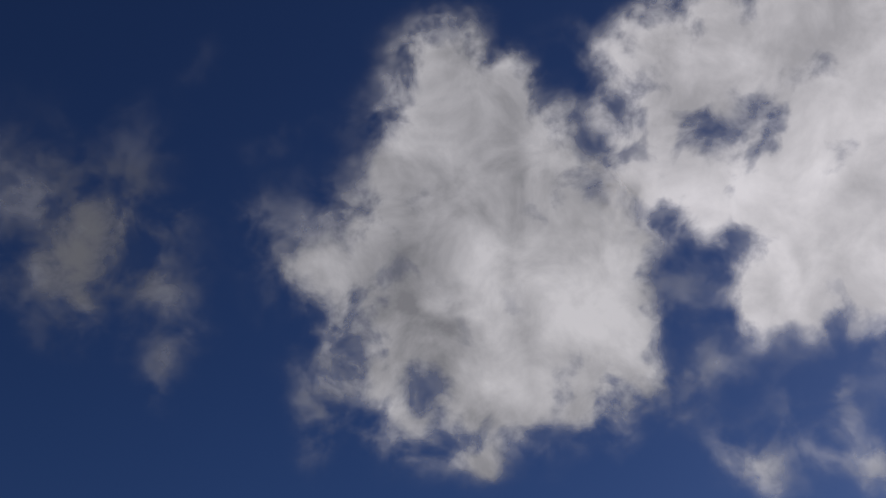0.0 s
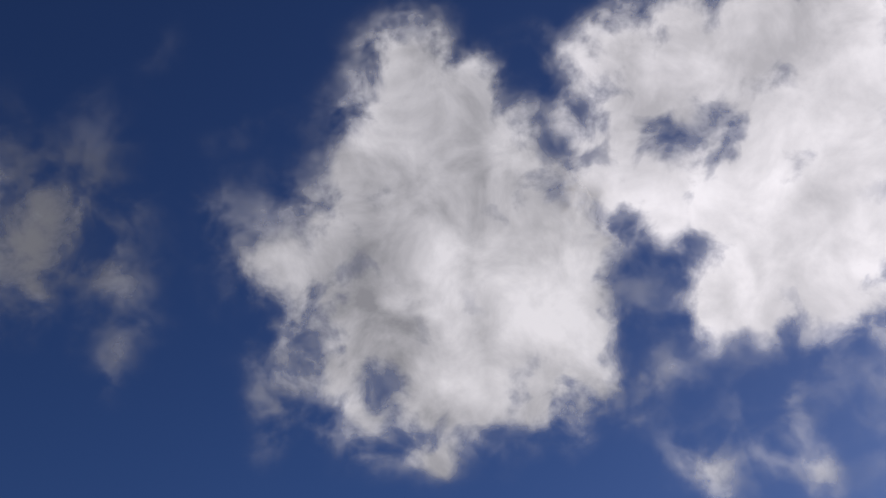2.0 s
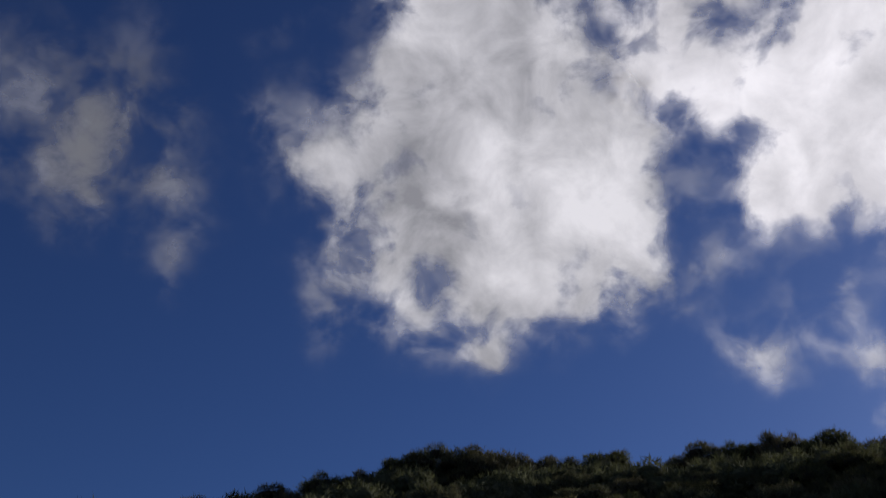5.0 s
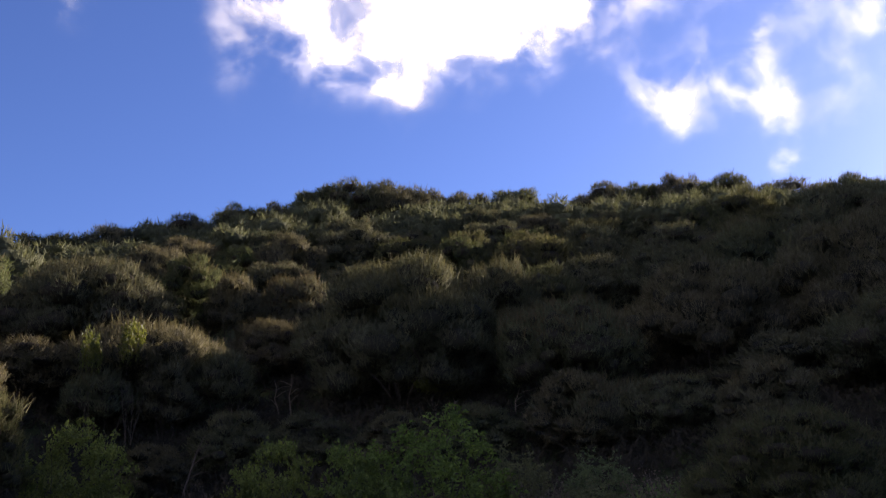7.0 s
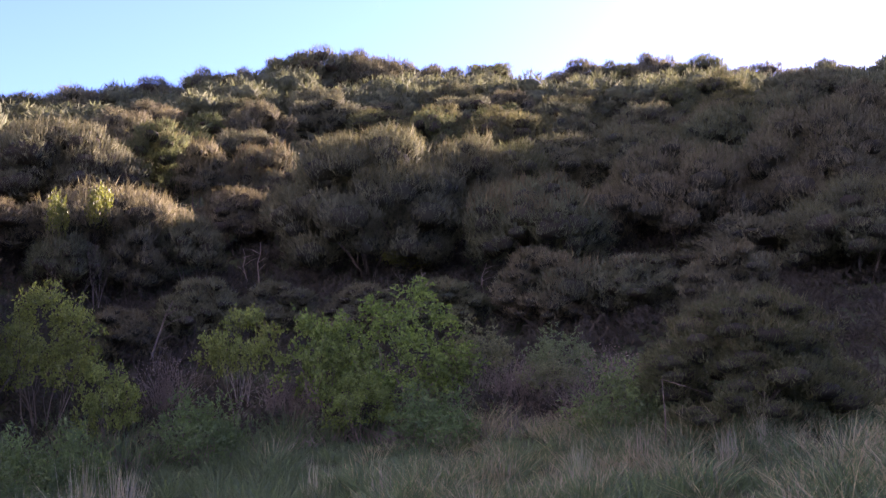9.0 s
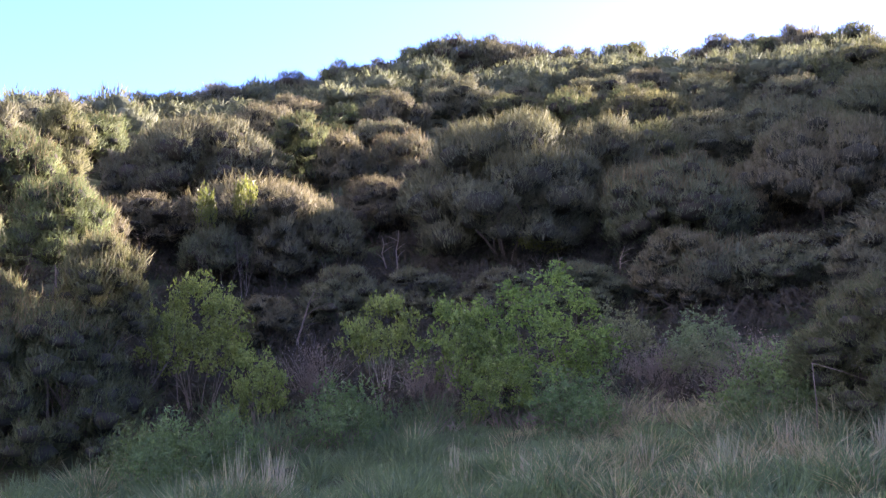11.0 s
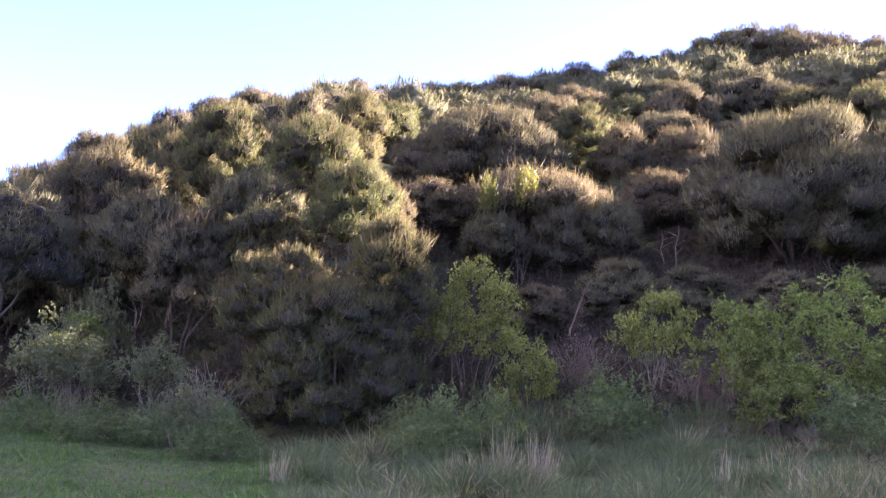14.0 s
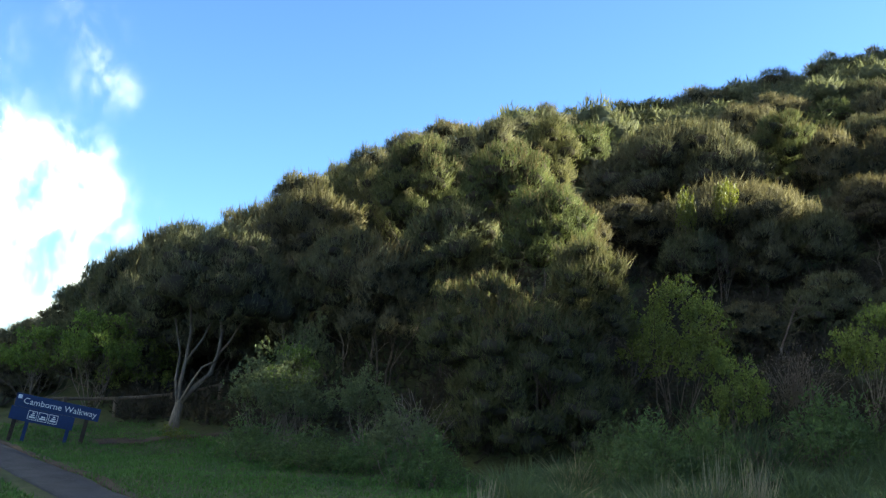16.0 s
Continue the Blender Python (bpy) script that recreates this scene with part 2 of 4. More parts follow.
M_SOIL = surface("grassy_soil", (0.028, 0.036, 0.014), (0.050, 0.062, 0.022), 0.6, 0.95, 0.6, 14.0, third=(0.070, 0.066, 0.036))
ground = tagged(new("ground", mesh_from("ground", gverts.tolist(), gfaces, M_SOIL, True)), "rough grassy ground rising into a scrub-covered hill", "ground", kind="structure")

# ---- plants ----
SIZE = {}


def unit(v):
    return v / np.maximum(np.linalg.norm(v, axis=-1, keepdims=True), 1e-9)


def blades(base, way, length, width, rng, droop=0.0):
    """Corners of pointed blades (two faces each): base points, directions, lengths and widths."""
    n = len(base)
    side = unit(np.cross(way, unit(rng.normal(size=(n, 3)))))
    L, W = np.reshape(length, (-1, 1)), np.reshape(width, (-1, 1))
    mid = base + way * L * 0.45
    tip, sag = base + way * L, np.array([0, 0, 1.0]) * L * droop
    a, b = mid + side * W * 0.5, mid - side * W * 0.5
    lift = unit(np.cross(side, way)) * W * 0.18
    a, b = a + lift - sag * 0.25, b + lift - sag * 0.25
    return np.stack((base, a, b, a, tip - sag, b), 1).reshape(-1, 3)


def spikes(base, way, length, width, rng):
    """Corners of slim pointed shoots, one face each."""
    side = unit(np.cross(way, unit(rng.normal(size=base.shape)))) * np.reshape(width, (-1, 1)) * 0.5
    back = way * np.reshape(length, (-1, 1)) * 0.15
    return np.stack((base - back + side, base - back - side, base + way * np.reshape(length, (-1, 1))), 1).reshape(-1, 3)


def sprigs(points, normals, rng, length, count=4, up=0.55, spread=0.42, slim=0.16):
    """Feathery tufts: a fan of shoots at each point, leaning out and up."""
    n = len(points)
    axis = unit(normals * (1 - up) + np.array([0, 0, up]) + rng.normal(size=(n, 3)) * 0.34)
    pts, ways = np.repeat(points, count, 0), np.repeat(axis, count, 0)
    ways = unit(ways + rng.normal(size=ways.shape) * spread)
    pts = pts + rng.normal(size=pts.shape) * length * 0.22
    ln = length * rng.uniform(0.55, 1.3, len(pts))
    return spikes(pts, ways, ln, ln * slim, rng)


def lobes_on(rng, n, width, height, squat, fill=0.72, chunk=0.24, ragged=0.12):
    """Centres and radii of the rounded masses that make up a domed crown, from squat * height to its top."""
    c, rad = np.empty((n, 3)), width * rng.uniform(0.5, 1.0, n) * chunk
    for k in range(n):
        a = k * 2.399963 + rng.uniform(-0.5, 0.5)
        u = 1 - ((k + 0.5) / n) ** 0.8
        reach = math.sqrt(max(0.0, 1 - (u * 0.98) ** 2.2)) * rng.uniform(fill - ragged, fill + ragged)
        z0, z1 = height * squat + rad[k] * 0.6, height - rad[k] * 0.75
        c[k] = (math.cos(a) * reach * width / 2, math.sin(a) * reach * width / 2, z0 + (z1 - z0) * u)
    return c, rad


def crown_points(rng, centres, radii, count, flat=0.75, low=-0.45):
    """Points and outward normals on the masses' outsides, fewer underneath and none inside another mass."""
    w = radii ** 2 / np.sum(radii ** 2)
    k = rng.choice(len(radii), size=count * 2, p=w)
    d = unit(rng.normal(size=(count * 2, 3)))
    keep = d[:, 2] > low + rng.uniform(-0.2, 0.2, count * 2)
    k, d = k[keep], d[keep]
    p = centres[k] + d * radii[k, None] * np.array([1, 1, flat]) * rng.uniform(0.80, 1.04, (len(k), 1))
    inside = np.zeros(len(p), bool)
    for c, r in zip(centres, radii):
        q = (p - c) / (r * np.array([1, 1, flat]))
        inside |= np.einsum("ij,ij->i", q, q) < 0.62
    return p[~inside][:count], d[~inside][:count]


def padded(rng, p, n, pad, per=22):
    """Gathers points into small rounded pads that stand off the crown's surface, so that dark gaps show between them."""
    m = max(8, len(p) // per)
    pick = rng.integers(0, len(p), m)
    size = pad * rng.uniform(0.55, 1.25, m)
    k = rng.integers(0, m, len(p))
    d = unit(rng.normal(size=p.shape) + n[pick][k] * 0.9 + np.array([0, 0, 0.75]))
    q = p[pick][k] + d * size[k, None] * np.array([1, 1, 0.6]) * rng.uniform(0.65, 1.0, (len(p), 1))
    return q, d


def tube(points, radii, sides=6):
    """Corners and faces of a tapered limb through the points."""
    pts = [Vector(p) for p in points]
    verts, faces = [], []
    u = (pts[1] - pts[0]).orthogonal().normalized()
    for i, p in enumerate(pts):
        t = (pts[min(i + 1, len(pts) - 1)] - pts[max(i - 1, 0)]).normalized()
        u = (u - t * u.dot(t)).normalized()
        v = t.cross(u)
        for s in range(sides):
            a = s * math.tau / sides
            verts.append(p + (u * math.cos(a) + v * math.sin(a)) * radii[i] * (1 + 0.12 * math.sin(3 * a + i)))
    for i in range(len(pts) - 1):
        for s in range(sides):
            q, w = i * sides + s, i * sides + (s + 1) % sides
            faces.append((q, w, w + sides, q + sides))
    faces.append(tuple(range(sides))[::-1])
    faces.append(tuple((len(pts) - 1) * sides + s for s in range(sides)))
    return [tuple(v) for v in verts], faces


def limbs(rng, stems, top, width, thick, twist=0.25, start=0.0):
    """Several stems that rise from one foot, bend and fork: joined tubes."""
    verts, faces = [], []

    def grow(p, way, length, r, depth):
        pts, rad = [p], [r]
        for s in range(4):
            way = (way + Vector(rng.normal(size=3)) * twist * 0.5 + Vector((0, 0, 0.12))).normalized()
            pts.append(pts[-1] + way * length / 4)
            rad.append(r * (1 - 0.16 * (s + 1)))
        v, f = tube(pts, rad, 6 if depth == 0 else 5)
        o = len(verts)
        verts.extend(v)
        faces.extend([tuple(o + i for i in q) for q in f])
        if depth < 2:
            for _ in range(2 if depth else 3):
                side = Vector(rng.normal(size=3))
                k = int(rng.integers(2, 5))
                grow(pts[k], (way + Vector((side.x, side.y, abs(side.z) * 0.4)) * 0.55).normalized(), length * 0.55, rad[k] * 0.6, depth + 1)

    for s in range(stems):
        a = s * math.tau / stems + rng.uniform(-0.6, 0.6)
        out = Vector((math.cos(a), math.sin(a), 0)) * (0.2 + 0.5 * width / (top + width)) * (1 if stems > 1 else 0.3)
        grow(Vector((math.cos(a) * thick * 0.6 * (stems > 1), math.sin(a) * thick * 0.6 * (stems > 1), -0.25)), (out + Vector((0, 0, 1))).normalized(), top * rng.uniform(0.6, 0.8), thick * rng.uniform(0.75, 1.0), 0)
    return verts, faces


ICO = bmesh.new()
bmesh.ops.create_icosphere(ICO, subdivisions=2, radius=1.0)
ICO_V = np.array([v.co[:] for v in ICO.verts])
ICO_F = np.array([[v.index for v in f.verts] for f in ICO.faces])
ICO.free()


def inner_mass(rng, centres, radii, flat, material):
    """Dead twigs inside a crown: a solid lumpy core, dark for painted shade in gaps."""
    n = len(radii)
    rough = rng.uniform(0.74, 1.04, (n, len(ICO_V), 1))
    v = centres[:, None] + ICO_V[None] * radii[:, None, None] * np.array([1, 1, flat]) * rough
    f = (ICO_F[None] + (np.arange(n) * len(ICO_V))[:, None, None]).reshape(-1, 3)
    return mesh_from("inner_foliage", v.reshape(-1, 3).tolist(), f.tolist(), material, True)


def billows(rng, c, r, flat, sub=6):
    """Small rounded tufts that sit on the outside of each mass of a crown."""
    mid = np.array([0, 0, c[:, 2].min()])
    k = np.repeat(np.arange(len(r)), sub)
    d = unit(rng.normal(size=(len(k), 3)) + unit(c[k] - mid) * 0.9 + np.array([0, 0, 0.35]))
    return c[k] + d * r[k, None] * np.array([1, 1, flat]) * rng.uniform(0.6, 0.95, (len(k), 1)), r[k] * rng.uniform(0.22, 0.5, len(k))


def feathered(rng, p, n, length, slim, fan=4, lean=0.5, spread=0.24):
    """Fine shoots in small fans, rising from the points, with normals that follow the mass they cover."""
    k = np.repeat(np.arange(len(p)), fan)
    axis = unit(n * lean + np.array([0, 0, 0.75]) + rng.normal(size=p.shape) * 0.22)
    way = unit(axis[k] + rng.normal(size=(len(k), 3)) * spread)
    ln = length * rng.uniform(0.55, 1.35, len(k))
    base = p[k] + rng.normal(size=(len(k), 3)) * length * 0.30
    soft = unit(n[k] + rng.normal(size=(len(k), 3)) * 0.3)
    return spikes(base, way, ln, ln * slim, rng), np.repeat(soft, 3, 0)


def teatree(seed, width=5.0, height=5.0, squat=0.3, sprig=0.2, slim=0.14, cover=0.85, lobes=28, chunk=0.2, leaf=None, tips=0.3, brush=0.4, stems=3, flat=0.66, low=-0.75, ragged=0.15, sub=8, bark=None, lean=0.5):
    """A tea-tree: forked stems under a dense crown of rounded masses, feathery all over, with upright shoots on top."""
    rng = np.random.default_rng(seed)
    root = new("tea_tree")
    v, f = limbs(rng, stems, height * 0.75, width, 0.035 + 0.006 * width, 0.45)
    part("trunk", mesh_from("trunk", v, f, bark or M_BARK, True), root)
    c, r = lobes_on(rng, int(lobes * 1.6), width, height, squat, chunk=chunk * 0.84, ragged=ragged)
    sc, sr = billows(rng, c, r, flat, sub)
    part("inner_foliage", inner_mass(rng, c, r * 0.72, flat, M_UNDER), root, "dead brown inner foliage, darkened to paint shade in crown gaps")
    tall = height * (1 - squat)
    count = int(cover * (math.pi * width * tall + math.pi * width * width / 4) / (0.5 * sprig * sprig * slim))
    p, n = crown_points(rng, np.concatenate((c, sc)), np.concatenate((r * 0.93, sr)), count // 4, flat, low)
    p = p + n * rng.normal(size=(len(p), 1)) * sprig * 0.35
    whole = unit((p - np.array([0, 0, height * squat + tall * 0.2])) * np.array([1, 1, width / (2 * tall)]))
    n = unit(n * 0.95 + whole * 0.5 + rng.normal(size=p.shape) * 0.15)
    tri, soft = feathered(rng, p, n, sprig, slim, lean=lean)
    part("crown", soup("crown", tri, np.full(len(tri) // 3, 3), leaf or M_TEATREE, soft), root)
    if tips:
        top = (n[:, 2] > 0.25) & (p[:, 2] > np.quantile(p[:, 2], 1 - tips)) & (rng.uniform(size=len(p)) < 0.16)
        tri, soft = feathered(rng, p[top], n[top], brush, slim * 0.55, 7, 0.18, 0.16)
        part("tip_growth", soup("tips", tri, np.full(len(tri) // 3, 3), M_BROWN, soft), root, "brownish seeding shoot tips")["kind"] = "stuff"
    tagged(root, "", "tree")
    SIZE[root.name] = (width, height)
    return root


def broadleaf(seed, width=3.4, height=3.4, lobes=30, count=1300, size=0.15, leaf=None, squat=0.10, stems=5, loose=0.10, name="shrub", chunk=0.17, slim=0.5, bark=None, pad=0.16, per=9):
    """A leafy shrub: thin forking stems and rosettes of broad leaves in loose masses, with gaps."""
    rng = np.random.default_rng(seed)
    root = new(name)
    v, f = limbs(rng, stems, height * 0.8, width, 0.035, 0.4)
    part("stem", mesh_from("stem", v, f, bark or M_TWIG, True), root)
    c, r = lobes_on(rng, lobes, width, height, squat, 0.74, chunk)
    p, n = crown_points(rng, c, r, count, 0.9, -0.6)
    p, n = padded(rng, p, n, pad, per)
    p = p + rng.normal(size=p.shape) * loose
    k = 5
    pts = np.repeat(p, k, 0) + rng.normal(size=(len(p) * k, 3)) * size * 0.25
    ways = unit(np.repeat(n, k, 0) * 0.5 + rng.normal(size=(len(p) * k, 3)) * 0.8 + np.array([0, 0, 0.35]))
    ln = size * rng.uniform(0.55, 1.3, len(pts))
    leafy = blades(pts, ways, ln, ln * slim, rng, 0.1)
    part("crown", soup("crown", leafy, np.full(len(leafy) // 3, 3), leaf or M_BROAD), root)
    tagged(root, "", "shrub")
    SIZE[root.name] = (width, height)
    return root


def twiggy(seed, width=2.4, height=2.4, shoots=60, leaf=None, count=500, size=0.08, bark=None, name="bush", thick=1.0):
    """A sparse bush: many fine bare shoots with small leaves near their ends."""
    rng = np.random.default_rng(seed)
    root = new(name)
    verts, faces, ends = [], [], []
    for s in range(shoots):
        a = rng.uniform(0, math.tau)
        lean = rng.uniform(0.05, 0.75) * width / height
        p = Vector((rng.normal() * 0.12, rng.normal() * 0.12, -0.1))
        way = Vector((math.cos(a) * lean, math.sin(a) * lean, 1)).normalized()
        length = height * rng.uniform(0.6, 1.0)
        pts, rad, r0 = [p], [], rng.uniform(0.010, 0.022) * thick
        for k in range(5):
            way = (way + Vector(rng.normal(size=3)) * 0.30).normalized()
            pts.append(pts[-1] + way * length / 5)
        rad = [r0 * (1 - 0.15 * k) for k in range(6)]
        v, f = tube(pts, rad, 4)
        o = len(verts)
        verts.extend(v)
        faces.extend([tuple(o + i for i in q) for q in f])
        ends.extend(pts[2:])
    part("stem", mesh_from("stem", verts, faces, bark or M_TWIG, True), root)
    if count:
        e = np.array([tuple(q) for q in ends])
        pts = e[rng.integers(0, len(e), count * 4)] + rng.normal(size=(count * 4, 3)) * 0.16
        ways = unit(rng.normal(size=pts.shape) + np.array([0, 0, 0.5]))
        ln = size * rng.uniform(0.6, 1.4, len(pts))
        lv = blades(pts, ways, ln, ln * 0.5, rng)
        part("foliage", soup("foliage", lv, np.full(len(lv) // 3, 3), leaf or M_GREY), root)
    tagged(root, "", "bush")
    SIZE[root.name] = (width, height)
    return root


USED = set()


def plant(model, x, y, width, height, turn=0.0, label="", group="", sink=0.1):
    """Stands a model, or a copy of it, on the ground at x, y with the given width and height."""
    ob = model
    m = pose(x, y, height_at(x, y) - sink, 0, 0, turn)
    if model.name in USED:
        ob = copy_thing(model, m)
    else:
        USED.add(model.name)
    s = width / SIZE[model.name][0]
    ob.matrix_basis = m @ Matrix.Diagonal((s, s, height / SIZE[model.name][1], 1))
    return tagged(ob, label, group=group)


L_HILL = "olive-brown tea-tree scrub with a dense domed crown on the hillside"
L_NEAR = "dense olive-green tea-tree with feathery sunlit crown beside rough grass"

L_TIPS = "tall brownish tea-tree with upright seeding tips catching the sun"
L_EDGE = "dark tea-tree on the hill's edge against the sky"
L_SHRUB = "bright green broad-leaved shrub in front of dark scrub"
L_LIME = "lime-green leafy shrub lit by the sun among dark scrub"
L_TWIG = "brown twiggy bush with few leaves beside green shrubs"
L_GREY = "grey-green bush with pale bare stems at the lawn's edge"
L_BARE = "leafless grey twiggy bush at the foot of a tea-tree"

N0 = teatree(11, 5, 5, 0.02, 0.15, 0.13, lobes=46, chunk=0.17, leaf=M_FLUSH, tips=0.35, brush=0.26)
A0 = teatree(21, 6, 5.5, 0.12, tips=0.4, brush=0.42)
A1 = teatree(22, 6, 5.5, 0.12, lobes=32, tips=0.4, brush=0.42)
A2 = teatree(23, 6, 5.5, 0.16, lobes=26, chunk=0.23, tips=0.4, brush=0.42)
A3 = teatree(24, 6, 5.5, 0.12, tips=0.4, brush=0.42)
B0 = teatree(31, 4, 4.5, 0.10, 0.19, 0.16, lobes=20, tips=0.2, brush=0.3)
B1 = teatree(32, 4, 4.5, 0.10, 0.19, 0.16, lobes=22, tips=0.2, brush=0.3)
B2 = teatree(33, 4, 4.5, 0.12, 0.19, 0.16, lobes=18, tips=0.2, brush=0.3)
C0 = teatree(41, 5, 6, 0.32, 0.2, 0.16, lobes=26, tips=0.2, stems=4)
C1 = teatree(42, 5, 6, 0.28, 0.2, 0.16, lobes=26, tips=0.25, stems=4)
D0 = broadleaf(51, lobes=44, size=0.115, count=1700, loose=0.10, chunk=0.18, stems=7)
D1 = broadleaf(52, 2.4, 2.4, 26, 850, 0.12, loose=0.08, squat=0.2, stems=7)
D2 = broadleaf(53, 2.8, 2.8, 20, 750, 0.125, squat=0.46, loose=0.09, stems=9, bark=M_PALE)
D3 = broadleaf(57, 2.8, 3.6, 40, 1500, 0.12, squat=0.36, loose=0.10, chunk=0.2, stems=7)
Y0 = broadleaf(54, 2.0, 3.0, 12, 420, 0.12, leaf=M_LIME, squat=0.74)
T0 = twiggy(61, 2.4, 2.4, 120, M_UMBER, 170, 0.08)
T1 = broadleaf(64, 2.2, 2.6, 20, 700, 0.11, leaf=M_GREY, squat=0.42, loose=0.12, stems=9, bark=M_PALE, name="bush")
T2 = twiggy(63, 1.6, 2.0, 46, None, 0, bark=M_PALE, thick=1.5)
W0 = broadleaf(55, 2.2, 1.4, 30, 800, 0.15, leaf=M_WEED, squat=0.02, stems=5, loose=0.16, name="weed_clump", slim=0.25)
Y1 = broadleaf(56, 2.0, 2.0, 10, 400, 0.11, leaf=M_LIME, squat=0.6)
Y2 = broadleaf(58, 1.0, 0.7, 10, 160, 0.09, leaf=M_LIME, squat=0.05, stems=4, name="low_plant")
L_WEED = "low green weed clump in rough grass"
L_GOLD = "yellow-green leafy sapling lit between dark trunks"
F0 = teatree(71, 5.4, 4.2, 0.05, 0.27, 0.15, lobes=15, chunk=0.25, stems=2, tips=0.35, brush=0.34, sub=6)
F1 = teatree(72, 5.4, 4.2, 0.05, 0.27, 0.15, lobes=13, chunk=0.27, stems=2, tips=0.45, brush=0.36, sub=6)
F2 = teatree(73, 5.4, 4.2, 0.05, 0.27, 0.15, lobes=16, chunk=0.24, stems=2, tips=0.3, leaf=M_FLUSH, brush=0.32, sub=6)


def single(seed, bearing, away, width, top, bottom, label, lobes=22, chunk=0.22, sprig=0.19, tips=0.35, **more):
    """A tree of its own shape: bearing and distance; its crown's width, top and underside in degrees as seen from the path."""
    x, y = away * math.sin(radians(bearing)), away * math.cos(radians(bearing))
    foot = height_at(x, y) - 0.1
    high, under = EYE + away * math.tan(radians(top)) - foot - 0.18, EYE + away * math.tan(radians(bottom)) - foot
    across = 2 * away * math.tan(radians(width) / 2)
    tree = teatree(seed, across, high, max(0.02, under / high), sprig, lobes=lobes, chunk=chunk, tips=tips, **more)
    return plant(tree, x, y, across, high, 0, label)


# the crowns that stand out in the gully, from one side to the other
single(301, -2.7, 43, 12.0, 16.1, 7.2, L_TIPS, 44, 0.17, tips=0.45, brush=0.44, stems=5)
single(302, 2.6, 46, 7.6, 15.7, 8.4, L_TIPS, tips=0.5, brush=0.42)
single(303, 7.1, 40, 9.0, 13.2, 7.9, L_TIPS, 30, 0.2, tips=0.5, brush=0.46, stems=4)
single(304, 9.4, 35, 8.6, 8.4, 3.4, L_HILL, 26)
single(305, 15.2, 45, 11.0, 15.0, 6.2, L_HILL, 34, 0.19, tips=0.4)
single(306, 23.0, 47, 10.5, 16.4, 7.0, L_HILL, 34, 0.19, tips=0.45)
single(307, -20.0, 50, 10.4, 15.4, 10.2, L_TIPS, 36, 0.18, tips=0.55, brush=0.44, stems=4)
single(308, -14.9, 51, 3.4, 16.2, 11.8, L_TIPS, 12, 0.3, leaf=M_FLUSH, tips=0.4)
single(309, -12.6, 50, 3.0, 15.1, 11.6, L_TIPS, 10, 0.32, tips=0.6, brush=0.44)
single(310, -17.2, 43, 9.2, 12.2, 8.4, L_HILL, 26, 0.19, tips=0.4)
single(311, -19.4, 40, 4.4, 9.5, 6.6, L_HILL, 12, 0.28, tips=0.15)
single(312, -15.9, 40, 3.4, 10.3, 6.3, L_HILL, 12, 0.28, tips=0.15)
single(313, -12.8, 41, 4.0, 10.7, 7.4, L_HILL, 12, 0.28, tips=0.15)

# the tall near clump, tier above tier
single(321, -28.3, 24.3, 11.0, 5.3, -4.0, L_NEAR, 71, 0.14, 0.145, 0.2, leaf=M_FLUSH, slim=0.13, brush=0.24)
single(322, -31.3, 25.6, 7.8, 6.7, 0.6, L_NEAR, 46, 0.16, 0.145, 0.4, leaf=M_FLUSH, slim=0.13, brush=0.26)
single(323, -25.7, 25.0, 5.4, 9.0, 2.8, L_NEAR, 31, 0.19, 0.145, 0.5, leaf=M_FLUSH, slim=0.13, brush=0.3)
single(324, -27.9, 28.0, 6.0, 12.0, 6.6, L_NEAR, 34, 0.18, 0.15, 0.4, leaf=M_FLUSH, slim=0.13, brush=0.24)
single(325, -30.3, 31.0, 7.0, 14.2, 8.6, L_NEAR, 37, 0.18, 0.16, 0.4, leaf=M_FLUSH, slim=0.13, brush=0.26)
single(326, -33.2, 30.0, 7.0, 10.8, 4.4, L_NEAR, 37, 0.18, 0.16, 0.25, slim=0.13, brush=0.24)
single(327, -35.4, 34.0, 6.4, 14.3, 8.6, L_NEAR, 34, 0.18, 0.17, 0.4, leaf=M_FLUSH, brush=0.26)
single(328, -28.1, 35.0, 3.5, 15.8, 11.0, L_NEAR, 16, 0.26, 0.17, 0.4, leaf=M_FLUSH, brush=0.26)
single(329, -31.2, 38.0, 3.4, 15.6, 11.5, L_NEAR, 14, 0.27, 0.18, 0.5, brush=0.3)
single(330, -25.6, 30.0, 3.4, 10.5, 4.0, L_NEAR, 22, 0.22, 0.16, 0.3, slim=0.13, brush=0.24)
single(331, -37.0, 29.0, 5.4, 8.0, 2.0, L_NEAR, 28, 0.19, 0.16, 0.15)
single(332, -41.9, 36.0, 7.6, 10.6, 5.0, L_TIPS, 40, 0.16, 0.17, 0.45, brush=0.42, bark=M_PALE)
single(333, -39.4, 32.0, 7.0, 8.7, 3.2, L_NEAR, 37, 0.18, 0.17, 0.15, bark=M_PALE)
plant(A3, -8.1, 51.4, 5.5, 4.8, 188, L_HILL)
plant(A1, 8.3, 55.4, 7.8, 4.3, 325, L_HILL)
plant(A2, 12.6, 54.6, 7.3, 4.8, 102, L_HILL)
plant(A0, 17.0, 52.3, 7.7, 5.5, 239, L_HILL)
plant(A2, 16.1, 34.4, 5.3, 4.0, 204, L_HILL)
plant(B1, 4.4, 33.7, 3.6, 3.0, 255, L_HILL)
plant(B0, 7.6, 33.1, 3.6, 2.6, 32, L_HILL)
plant(B2, 9.6, 29.5, 3.2, 3.2, 169, L_HILL)
plant(A3, -20.3, 45.7, 4.4, 4.0, 357, L_HILL)
plant(A2, -8.6, 47.2, 4.2, 3.5, 99, L_HILL)
